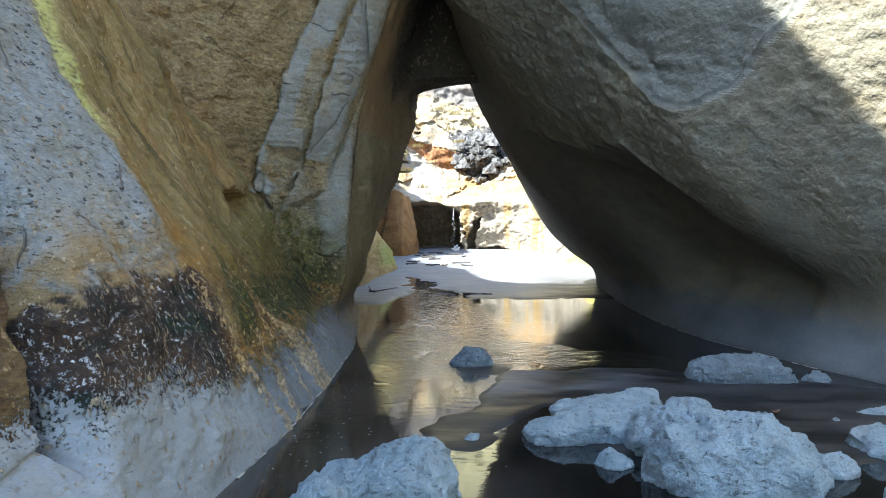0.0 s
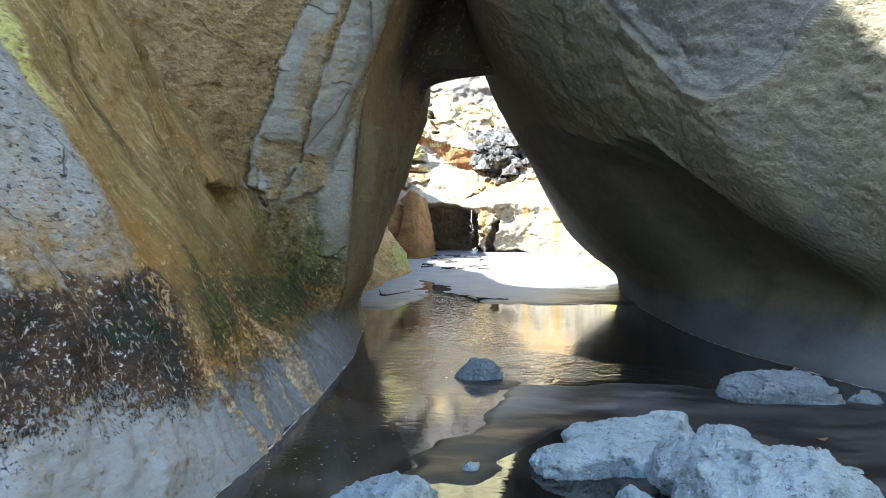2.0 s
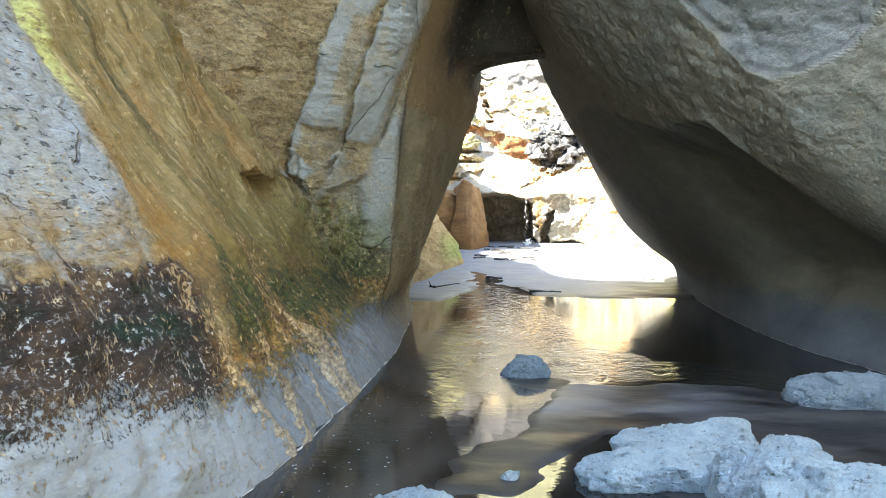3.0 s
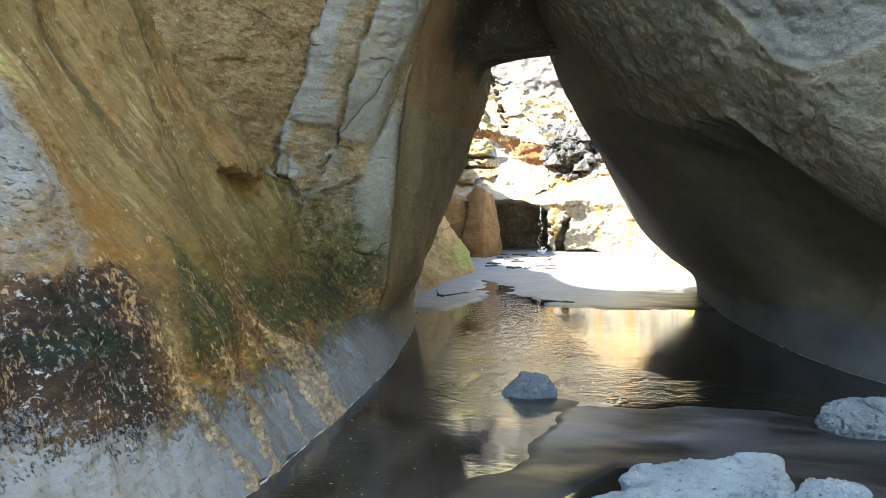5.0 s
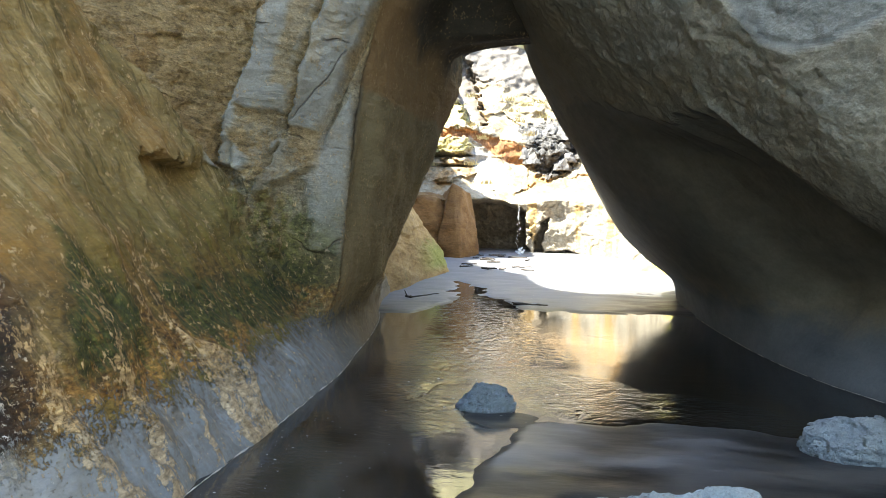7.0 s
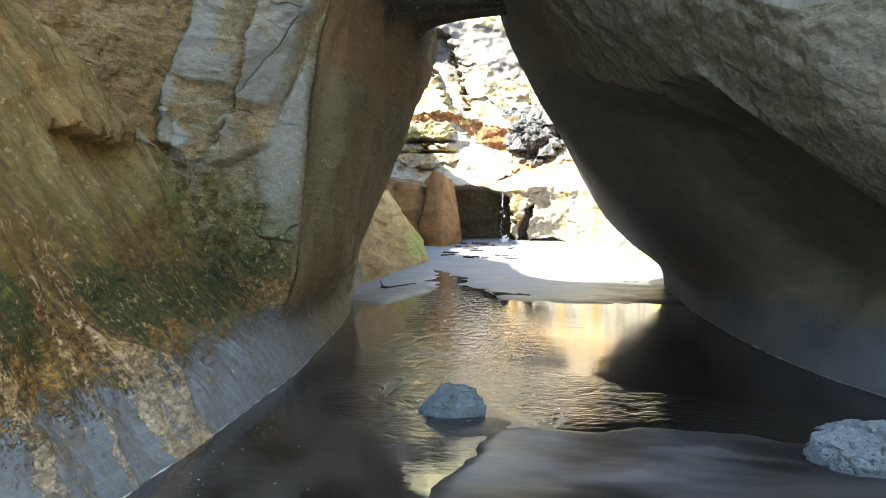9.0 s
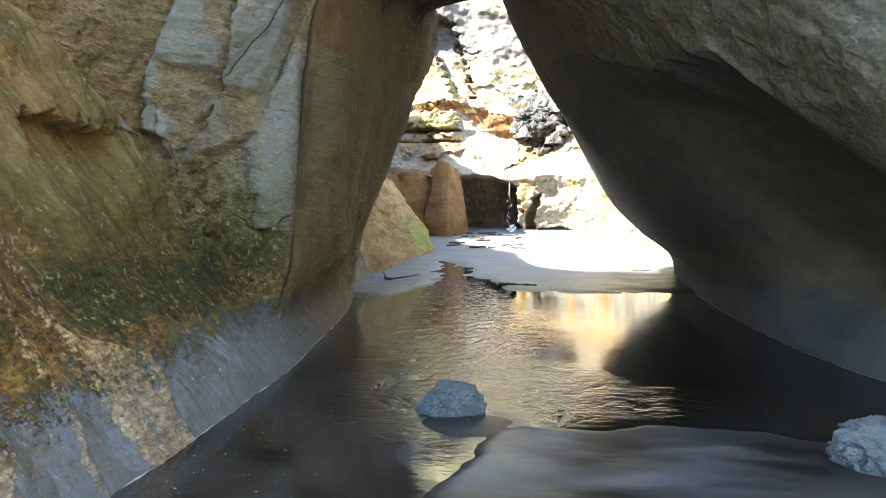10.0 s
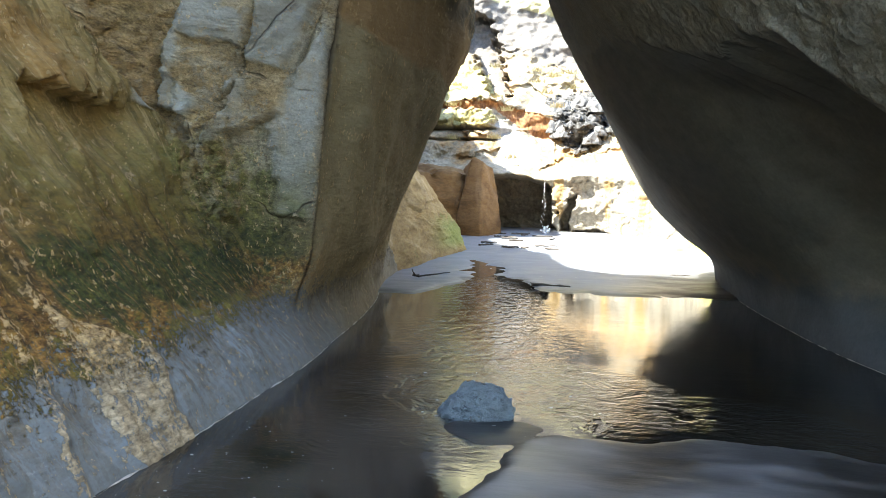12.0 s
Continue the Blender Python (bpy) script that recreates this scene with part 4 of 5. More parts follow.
def east_wall():
    ys = spaced((-9, 7, 0.3), (7, 14, 0.022), (14, 23.5, 0.06))
    zs = spaced((-0.4, 5.2, 0.022), (5.2, 14.5, 0.2))
    Y, Z = np.meshgrid(ys, zs, indexing="ij")
    X = wall_form(east, ys, zs)
    foot = step(0.0, 0.35, Z)
    front = 1 - step(12.5, 15, Y)
    X = X + 0.08 * fbm(Y * 0.8, Z * 0.8, X * 0 + 8.1, 3, 31) * foot * (0.3 + 0.7 * front)
    # sharp lower edge of the overhang, with the rock under it worn away
    edge = line(Y, (7, 1.45), (8.5, 1.5), (9.9, 1.72), (10.45, 1.92), (10.7, 2.2), (10.95, 2.54), (11.05, 2.74), (11.5, 2.80), (11.79, 2.83), (12.02, 2.72), (12.32, 2.80), (13.1, 3.02), (14.6, 3.35))
    edge = edge + 0.05 * fbm(Y * 2.5, 0 * Y, 0 * Y, 3, 49)
    X = X + (0.016 * fbm(Y * 5, Z * 5, X * 5, 2, 41) * (0.3 + 0.7 * step(1.9, 2.8, Z)) + 0.034 * (ridged(Y * 2.4, Z * 3.4, X * 2.4, 3, 47) - 0.5) * (0.25 + 0.75 * front) * (0.25 + 0.75 * step(1.3, 2.2, Z)) + 0.013 * fbm(Y * 9, Z * 9, X * 9, 2, 48) * front * step(2.2, 2.9, Z)) * foot * (0.2 + 0.8 * step(-0.15, 0.3, Z - edge))
    deep = line(Y, (7, 1.7), (10.2, 1.7), (11.25, 0.5))
    X = X + line(Y, (8.0, 0.16), (10.0, 0.26), (10.7, 0.42), (11.0, 0.46)) * step(0, 1, np.clip((edge - Z) / deep, 0, 1)) * step(0.2, 1.1, Z) * (1 - step(12.2, 14.5, Y))
    pebbly = front * step(1.5, 2.3, Z) * (0.2 + 0.8 * step(-0.15, 0.3, Z - edge))
    X = X + pebbly * (0.024 * fbm(Y * 3.2, Z * 4.2, X * 3, 3, 43) - 0.014 * ridged(Y * 6, Z * 8, X * 5, 3, 44))
    X = X - 0.10 * np.exp(-np.abs(edge - Z) / 0.25) * (1 - step(12.6, 14.0, Y)) * step(10.3, 11.1, Y)
    # a spalled hollow above a curved lip
    lip = line(Y, (7.5, 5.4), (8.6, 4.4), (9.0, 3.8), (9.45, 3.28), (9.75, 3.06), (9.95, 3.04), (10.15, 3.15), (10.4, 3.66), (10.6, 4.3), (10.8, 5.2))
    lip_slope = np.gradient(lip[:, 0], ys)[:, None]
    inside = (Z - lip) / np.sqrt(1 + lip_slope ** 2) + 0.035 * fbm(Y * 3, Z * 3, 0 * X, 4, 53)
    X = X + 0.15 * step(0.0, 0.24, inside) * (1 - step(6.0, 7.0, Z))
    X = X + 0.03 * np.round(3 * fbm(Y * 1.6, Z * 3.2, 0 * X, 3, 57)) / 3 * step(0.2, 0.4, inside) * (1 - step(6.0, 7.0, Z))
    P = np.stack([X, Y, Z], -1)

    def push(p):
        q = p.copy()
        q[:, 0] = 16
        return q
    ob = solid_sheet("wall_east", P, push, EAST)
    # the last mask marks where the overhang's shade is painted
    carry(ob, hollow=step(0.0, 0.05, inside), lip=step(-0.02, 0.01, inside) * (1 - step(0.04, 0.10, inside)), under_shade=step(0.0, line(Y, (9.5, 1.3), (10.5, 1.0), (10.95, 0.5), (11.06, 0.06)), edge + 0.1 * fbm(Y * 3, Z * 3, 0 * X, 3, 54) - Z))
    return tagged(ob, "overhanging grey mudstone wall with undercut foot painted dark for shade", "rock wall", kind="structure")


west_wall()
east_wall()


# ---- ground and water ----
def bed_slope(y):
    return 0.037 * np.maximum(0, y - 20)


def ground_height(x, y):
    wave = 0.35 * perlin(x * 0.7, y * 0.7, 0 * x, 3) + 0.22 * fbm(x * 1.7, y * 1.7, 0 * x, 3, 4)
    left = np.interp(y, (5.5, 7.0, 8.1, 9.0, 9.8), (-0.55, -0.25, 0.26, 0.55, 0.68))
    bar = step(-0.15, 0.2, x - left + 0.5 * wave) * (1 - step(9.7, 10.15, y + 0.12 * (x - 1.4) ** 2 + wave * 0.5)) * step(5.8, 6.4, y + wave - 0.5 * bump_at(x - 0.8, 0.35))
    bar = np.maximum(bar, 0.76 * (1 - step(0.4, 1.5, np.hypot((x - 0.46) / 0.5, (y - 9.75) / 0.5) + 0.9 * wave)))
    near = 1 - step(3.0, 4.4, y + wave)
    flat = step(18.3, 20.3, y + 1.2 * wave - 0.8 * bump_at(x + 0.6, 0.7) + 2.4 * (1 - step(-1.7, -1.0, x)) + 1.3 * step(-0.3, 0.3, x))
    chan = bump_at(x + 1.4 - 0.16 * (23 - y) + 0.35 * fbm(x * 1.8, y * 1.4, 0 * x, 3, 52), np.interp(y, (17, 20, 24), (0.6, 0.36, 0.14))) * (1 - step(22.5, 24.0, y))
    runnel = 9.0 + 0 * x
    for (x0, y0), (x1, y1) in (((1.05, 7.75), (0.58, 6.85)), ((0.58, 6.85), (0.86, 6.42)), ((0.86, 6.42), (0.3, 5.9))):
        t = np.clip(((x - x0) * (x1 - x0) + (y - y0) * (y1 - y0)) / ((x1 - x0) ** 2 + (y1 - y0) ** 2), 0, 1)
        runnel = np.minimum(runnel, np.hypot(x - x0 - t * (x1 - x0), y - y0 - t * (y1 - y0)))
    bar = bar * (1 - bump_at(runnel + 0.05 * wave, 0.10))
    g = -0.05 + 0.07 * np.maximum(bar, near) + 0.08 * flat - 0.06 * chan * flat
    return g + bed_slope(y) + 0.014 * fbm(x * 1.1, y * 1.3, 0 * x, 4, 51)


def ground():
    xs = np.concatenate([[-400, -120, -40, -15], spaced((-8, -2, 0.12), (-2, 4, 0.04), (4, 9, 0.12)), [15, 40, 120, 400]])
    ys = np.concatenate([[-400, -120, -40, -15], spaced((-8, 4, 0.3), (4, 12, 0.04), (12, 22, 0.06), (22, 40, 0.2)), [60, 120, 400]])
    X, Y = np.meshgrid(xs, ys, indexing="ij")
    Z = ground_height(X, np.minimum(Y, 45))
    ob = mesh_object("ground", np.stack([X, Y, Z], -1), grid_faces(len(xs), len(ys), True), SAND)
    return tagged(ob, "wet black sand bed of a shallow stream", "sand", kind="structure")


def water():
    xs, ys = spaced((-4, 8, 0.25)), spaced((1, 33, 0.25))
    X, Y = np.meshgrid(xs, ys, indexing="ij")
    ob = mesh_object("water", np.stack([X, Y, bed_slope(Y)], -1), grid_faces(len(xs), len(ys), True), WATER)
    return tagged(ob, "shallow dark stream water with small ripples", "water", kind="structure")


ground()
water()


# ---- boulders ----
def cell_steps3(a, b, c, seed):
    i, j, k = (np.floor(v).astype(np.int64) for v in (a, b, c))
    best, value = np.full(a.shape, 9.0), np.zeros(a.shape)
    for di in (-1, 0, 1):
        for dj in (-1, 0, 1):
            for dk in (-1, 0, 1):
                h = hashed(i + di, j + dj, k + dk, seed)
                d = (a - i - di - (h % 10) / 10) ** 2 + (b - j - dj - (h // 10 % 10) / 10) ** 2 + (c - k - dk - (h // 100) / 10) ** 2
                near = d < best
                best, value = np.where(near, d, best), np.where(near, (h * 7 % 1023) / 1023, value)
    return value - 0.5


def boulder(name, x, y, size, turn=0, seed=1, material=None, label="", base=0.0, facets=13, detail=5, rough=0.05, group="", keen=26, chip=0.5):
    bm = bmesh.new()
    bmesh.ops.create_icosphere(bm, subdivisions=detail, radius=1)
    d = np.array([v.co[:] for v in bm.verts])
    rs = np.random.RandomState(seed)
    planes = rs.normal(size=(facets, 3))
    planes[:, 2] = np.abs(planes[:, 2]) * 0.9 - 0.1
    planes /= np.linalg.norm(planes, axis=1)[:, None]
    cut = rs.uniform(0.55, 0.95, facets)
    reach = cut / np.maximum(d @ planes.T, 1e-3)
    reach = np.concatenate([reach, np.full((len(d), 1), 1.0)], 1)
    r = -np.log(np.exp(-reach.clip(0, 3) * keen).sum(1)) / keen
    p = d * r[:, None]
    p = p + d * (rough * 2.2 * fbm(p[:, 0] * 2 + seed, p[:, 1] * 2, p[:, 2] * 2, 4, seed))[:, None]
    p = p + d * (rough * 0.9 * ridged(p[:, 0] * 6 + seed, p[:, 1] * 6, p[:, 2] * 6, 4, seed + 9))[:, None]
    warp = p + 0.12 * np.stack([fbm(p[:, 0] * 3, p[:, 1] * 3, p[:, 2] * 3, 3, seed + k) for k in (20, 21, 22)], 1)
    chips = 0.16 * cell_steps3(warp[:, 0] * 2.2, warp[:, 1] * 2.2, warp[:, 2] * 2.2, seed) + 0.07 * cell_steps3(warp[:, 0] * 6, warp[:, 1] * 6, warp[:, 2] * 6, seed + 1)
    p = p + d * (chips * chip)[:, None]
    p = p / np.abs(p).max(0)
    w, l, h = size
    p = p * (w / 2, l / 2, h)
    a = radians(turn)
    p = np.stack([p[:, 0] * math.cos(a) - p[:, 1] * math.sin(a), p[:, 0] * math.sin(a) + p[:, 1] * math.cos(a), np.where(p[:, 2] < 0, p[:, 2] * 0.35, p[:, 2])], 1)
    for v, co in zip(bm.verts, p):
        v.co = co
    me = bpy.data.meshes.new(name)
    bm.to_mesh(me)
    bm.free()
    me.polygons.foreach_set("use_smooth", [True] * len(me.polygons))
    me.materials.append(material or CHALK)
    ob = new(name, me)
    ob.location = (x, y, base - 0.02)
    return tagged(ob, label or "pale grey chalky boulder lying in the stream bed", "boulder", group)


def crag(name, x, y, size, turn=0, seed=1, label="", group="", corners=12, material=None, category="boulder", base=0.0, cuts=5, outline=()):
    """An angular boulder: the hull of random corners, or of corners fitted to its outline in the camera's view (shares
    of half width, height), its faces roughened.
    """
    rs = np.random.RandomState(seed)
    q = rs.normal(size=(corners, 3))
    q[:, 2] = np.abs(q[:, 2])
    q /= np.linalg.norm(q, axis=1)[:, None]
    q[:, :2] *= rs.uniform(0.8, 1.1, (corners, 1))
    if outline:
        q = np.array([(u * (1 - 0.22 * abs(v)) + 0.06 * rs.randn(), v * (0.75 + 0.25 * rs.rand()), z * (1 - (0.34 if v < 0 else 0.2) * abs(v) + 0.05 * rs.randn())) for u, z in outline for v in (-1.0, -0.35, 0.3, 1.0)])
    skirt = [(math.cos(t) * rs.uniform(0.85, 1.1), math.sin(t) * rs.uniform(0.85, 1.1), -0.35) for t in np.arange(8) * math.pi / 4]
    q = np.concatenate([q, skirt])
    bm = bmesh.new()
    for c in q:
        bm.verts.new(c)
    bmesh.ops.convex_hull(bm, input=bm.verts[:])
    bmesh.ops.delete(bm, geom=[v for v in bm.verts if not v.link_faces], context="VERTS")
    for n in range(cuts):
        bmesh.ops.subdivide_edges(bm, edges=bm.edges[:], cuts=1, use_grid_fill=True)
        bmesh.ops.triangulate(bm, faces=bm.faces[:])
        if n == 3:
            bmesh.ops.smooth_vert(bm, verts=bm.verts[:], factor=0.5, use_axis_x=True, use_axis_y=True, use_axis_z=True)
    bm.normal_update()
    co, no = np.array([v.co[:] for v in bm.verts]), np.array([v.normal[:] for v in bm.verts])
    w, l, h = size
    real = co * (w / 2, l / 2, h)
    a, b, c = (real * 1.0).T
    warp = [v + 0.05 * fbm(a * 8, b * 8, c * 8, 3, seed + k) for k, v in enumerate((a, b, c))]
    d = 0.10 * fbm(co[:, 0] * 1.3 + seed, co[:, 1] * 1.3, co[:, 2] * 1.3, 3, seed)
    d = d + (0.085 * cell_steps3(warp[0] * 5, warp[1] * 5, warp[2] * 5, seed) + 0.034 * cell_steps3(warp[0] * 15, warp[1] * 15, warp[2] * 15, seed + 1)) / max(0.35, h + 0.3)
    d = d + 0.055 * ridged(a * 9, b * 9, c * 11, 5, seed + 5)
    co = co + no * d[:, None]
    up = co[:, 2].max()
    co[:, 2] = np.where(co[:, 2] > 0, co[:, 2] / up, co[:, 2])
    co = co * (w / 2 / np.abs(co[:, 0]).max(), l / 2 / np.abs(co[:, 1]).max(), h)
    m = Matrix.Rotation(radians(turn), 3, "Z")
    for v, p in zip(bm.verts, co):
        v.co = m @ Vector(p)
    me = bpy.data.meshes.new(name)
    bm.to_mesh(me)
    bm.free()
    me.polygons.foreach_set("use_smooth", [cuts > 2] * len(me.polygons))
    me.materials.append(material or CHALK)
    ob = new(name, me)
    ob.location = (x, y, base - 0.01)
    return tagged(ob, label or "pale grey chalky boulder lying in the stream bed", category, group)


crag("boulder", 0.25, 10.13, (0.57, 0.46, 0.235), 4, 4, material=SLATE, label="blunt blue-grey rock alone in the stream", outline=((-1, 0.12), (-0.62, 0.62), (-0.1, 0.95), (0.4, 1), (0.72, 0.8), (1, 0.2)))
crag("boulder", 3.20, 9.2, (1.20, 0.72, 0.31), -3, 7, material=GREY, outline=((-1, 0.2), (-0.84, 0.74), (-0.3, 1), (0.3, 0.95), (0.8, 0.78), (1, 0.15)), label="long low pale boulder beside the rock wall")
crag("boulder", 3.98, 9.08, (0.42, 0.35, 0.13), 0, 8, material=GREY, label="small flat pale stone beside a boulder")
NEAR = "boulders in the near shallows"
crag("boulder", 1.22, 6.75, (1.08, 0.6, 0.24), 5, 12, group=NEAR, outline=((-1, 0.2), (-0.8, 0.55), (-0.3, 0.9), (0.2, 1), (0.8, 0.7), (1, 0.4)), label="flat pale boulder with chipped edges in shallow water")
crag("boulder", 1.45, 7.15, (1.06, 0.55, 0.32), 6, 13, group=NEAR, outline=((-1, 0.7), (-0.5, 0.8), (0.05, 0.72), (0.5, 1), (0.85, 0.95), (1, 0.6)))
crag("boulder", 1.86, 6.38, (0.86, 0.66, 0.41), -8, 14, group=NEAR, outline=((-1, 0.5), (-0.6, 0.82), (0.1, 0.9), (0.6, 1), (0.9, 0.8), (1, 0.3)))
crag("boulder", 2.04, 5.55, (1.34, 0.85, 0.51), -6, 15, group=NEAR, outline=((-1, 0.5), (-0.82, 0.86), (-0.35, 0.94), (0.12, 1), (0.36, 0.96), (0.56, 0.72), (0.86, 0.55), (1, 0.15)), label="largest pale rough boulder with chipped faces")
crag("boulder", -0.27, 4.92, (1.08, 0.75, 0.47), 6, 17, group=NEAR, outline=((-1, 0.1), (-0.86, 0.5), (-0.3, 0.66), (0.1, 0.84), (0.45, 1), (0.7, 0.68), (1, 0.5)))
crag("boulder", -0.62, 4.45, (0.62, 0.5, 0.40), 0, 18, group=NEAR)
crag("boulder", 3.62, 6.35, (0.9, 0.7, 0.30), 0, 19, group=NEAR)
crag("boulder", 2.95, 5.0, (0.75, 0.55, 0.28), 20, 22, group=NEAR)
crag("boulder", 2.78, 5.75, (0.38, 0.3, 0.18), 0, 23, group=NEAR, label="small pale stone beside the largest boulder")
crag("boulder", 1.30, 5.95, (0.3, 0.36, 0.14), 30, 24, group=NEAR, label="small pale stone beside the largest boulder")
crag("boulder", 0.87, 4.65, (0.42, 0.35, 0.22), 0, 25, group=NEAR)
crag("boulder", 4.0, 7.55, (0.85, 0.3, 0.09), -4, 26, group=NEAR, label="low pale slab in dark wet sand")


rs = np.random.RandomState(44)
for n in range(22):
    px, py = -0.9 + 4.6 * rs.rand(), 4.7 + 2.9 * rs.rand()
    w = 0.06 + 0.10 * rs.rand()
    boulder("stone", px, py, (w * 1.4, w, w * 0.5), 360 * rs.rand(), 100 + n, CHALK, "small pale stone in the shallow stream bed", facets=8, detail=3, rough=0.05, chip=0.6,
            base=float(ground_height(np.array(px), np.array(py))) * 0.5, group="small stones among the boulders")


def leaf(x, y, turn):
    n = 9
    verts = []
    for k in range(n):
        f = k / (n - 1)
        w = 0.032 * math.sin(math.pi * min(1, f * 0.96 + 0.04)) + 0.001
        for side in (-1, 0, 1):
            verts.append((f * 0.11 - 0.055, side * w, 0.012 * abs(side) + 0.018 * (2 * f - 1) ** 2 + 0.004))
    ob = mesh_object("leaf", verts, grid_faces(n, 3, True), plain("dead leaf", (0.12, 0.06, 0.035), (0.24, 0.13, 0.08), 0.6, 60))
    ob.location, ob.rotation_euler = (x, y, float(ground_height(np.array(x), np.array(y))) + 0.002), (0, 0, turn)
    return tagged(ob, "curled reddish-brown dead leaf on wet sand", "leaf")


leaf(3.0, 7.5, 0.3)


# ---- beyond the arch ----
def far_cliff():
    xs = spaced((-16, -6.0, 0.25), (-6.0, 4, 0.03), (4, 16, 0.25))
    zs = spaced((-0.5, 9.8, 0.03), (9.8, 24, 0.2))
    X, Z = np.meshgrid(xs, zs, indexing="ij")
    run = (-0.5, 0.5, 2.3, 2.5, 3.0, 4.0, 4.7, 5.2, 6.6, 7.5, 9.8, 10.3, 24)
    back = (32.4, 32.6, 32.3, 32.8, 34.0, 35.0, 35.2, 36.0, 38.2, 39.2, 40.0, 41.0, 54)
    level = Z + 0.17 * (X + 2) * step(2.6, 3.6, Z) + 0.25 * fbm(X * 0.5, Z * 0.5, 0 * X, 3, 60)
    Y = glide(run, back, np.clip(level, -0.5, 24))
    Y -= 6.5 * step(1.0, 7.0, X)
    Y -= 9.0 * step(5.6, 10.0, -X)
    Y += 0.55 * fbm(X * 0.5, Z * 0.6, 0 * X, 4, 61) * step(0.3, 2.6, Z)
    clay = region(X, Z, [(-4.6, 5.0), (-2.75, 5.12), (-1.6, 4.78), (-0.25, 4.40), (-0.30, 3.72), (-0.9, 3.72), (-1.45, 4.0), (-2.6, 4.78), (-4.6, 4.82)], 0.03, 0.10, 7)
    basalt = region(X, Z, [(-0.85, 5.35), (-0.1, 5.6), (0.9, 5.8), (1.9, 5.2), (1.7, 3.9), (0.6, 3.2), (-0.05, 3.3), (-0.35, 4.2)], 0.06, 0.22, 8)
    gully = region(X, Z, [(-4.9, 9.4), (-3.5, 9.0), (-3.0, 7.9), (-2.5, 6.3), (-2.05, 5.35), (-2.75, 5.2), (-3.2, 6.2), (-3.9, 7.3), (-4.9, 8.0)], 0.08, 0.25, 9)
    talus = region(X, Z, [(-2.55, 4.45), (-1.5, 3.95), (-1.0, 3.4), (-1.0, 2.7), (-2.0, 2.62), (-2.35, 3.3)], 0.12, 0.2, 10)
    turf = np.maximum(region(X, Z, [(-5.5, 7.2), (-3.6, 6.7), (-2.95, 6.0), (-2.75, 5.3), (-3.2, 5.15), (-5.5, 5.1)], 0.05, 0.25, 11), region(X, Z, [(-5.5, 4.78), (-2.7, 4.72), (-2.4, 4.35), (-2.8, 4.12), (-5.5, 4.12)], 0.04, 0.12, 12))
    crown = region(X, Z, [(-2.9, 8.1), (-1.6, 8.3), (0.4, 7.6), (1.6, 6.6), (1.0, 6.0), (-1.2, 6.1), (-2.2, 6.2)], 0.15, 0.4, 13)
    calm = np.maximum(np.maximum(talus, gully), 0.8 * clay)
    calm = np.maximum(calm, step(6.6, 7.4, Z + 0.27 * X)) * 0.85
    rough = (0.35 + 0.65 * step(2.2, 3.0, Z)) * (1 - 0.45 * step(4.8, 5.3, level)) * (1 - calm)
    wx, wz = X + 0.4 * fbm(X * 1.5, Z * 1.5, 0 * X, 3, 63), Z + 0.3 * fbm(X * 1.5, Z * 1.5, 0 * X + 5, 3, 64)
    Y += rough * (0.30 * cell_steps(wx * 0.8, wz * 1.2, 65) + 0.11 * cell_steps(wx * 2.2, wz * 3.0, 66) + 0.035 * cell_steps(wx * 6, wz * 8, 67))
    Y += basalt * (0.32 * cell_steps(wx * 2.6, wz * 3.2, 68) + 0.12 * cell_steps(wx * 6, wz * 7.5, 69)) - 0.12 * basalt
    Y += 0.05 * ridged(X * 3, Z * 4, 0 * X, 4, 71) * (1 - 0.7 * calm) + 0.016 * fbm(X * 9, Z * 11, 0 * X, 3, 72) * (1 - calm)
    Y += 0.9 * gully + 0.22 * clay * (1 - 0.6 * step(-1.2, -0.4, X))
    # turf ledge that juts over a dark seam, and broken bedding under it
    Y -= 0.30 * turf * (1 - step(4.9, 5.1, Z)) - 0.10 * turf
    seam = bump_at(Z - 4.02 - 0.05 * perlin(X * 2, 0 * X, 0 * X, 73), 0.07) + 0.8 * bump_at(Z - 3.62 - 0.06 * perlin(X * 1.7, 0 * X, 0 * X, 74), 0.05)
    Y += 0.5 * seam * (1 - step(-2.7, -2.3, X))
    # hollow behind the little fall, and a small one beside it
    roof = 2.30 + 0.12 * perlin(X * 2, Z * 0, 0 * X, 5) - 0.25 * step(-1.3, -0.3, X)
    hollow = step(-2.75, -2.2, X + 0.25 * fbm(X * 1.5, Z * 1.5, 0 * X, 3, 77)) * (1 - step(-0.40, -0.20, X + 0.16 * (Z - 1.6) + 0.2 * fbm(X * 2, Z * 2.2, 0 * X + 2, 3, 78))) * (1 - step(-0.12, 0.04, Z - roof))
    Y += 1.5 * hollow
    nook = region(X, Z, [(-0.02, 0.3), (0.02, 1.0), (0.22, 1.55), (0.50, 1.72), (0.46, 1.3), (0.28, 0.9), (0.34, 0.3)], 0.03, 0.08, 14)
    Y += 0.6 * nook
    foot_gap = region(X, Z, [(0.4, 0.2), (0.45, 0.55), (1.3, 0.6), (1.75, 0.42), (1.7, 0.2)], 0.03, 0.06, 15)
    Y += 0.35 * foot_gap
    P = np.stack([X, Y, Z], -1)

    def push(p):
        q = p.copy()
        q[:, 1] = 70
        return q
    ob = solid_sheet("cliff_north", P, push, CLIFF, True)
    carry(ob, clay=clay, basalt=basalt, gully=gully, talus=talus, turf=turf, crown=crown, hollow=np.maximum(hollow, nook))
    return tagged(ob, "sunlit cream and ochre cliff with an orange clay band", "cliff", kind="structure")


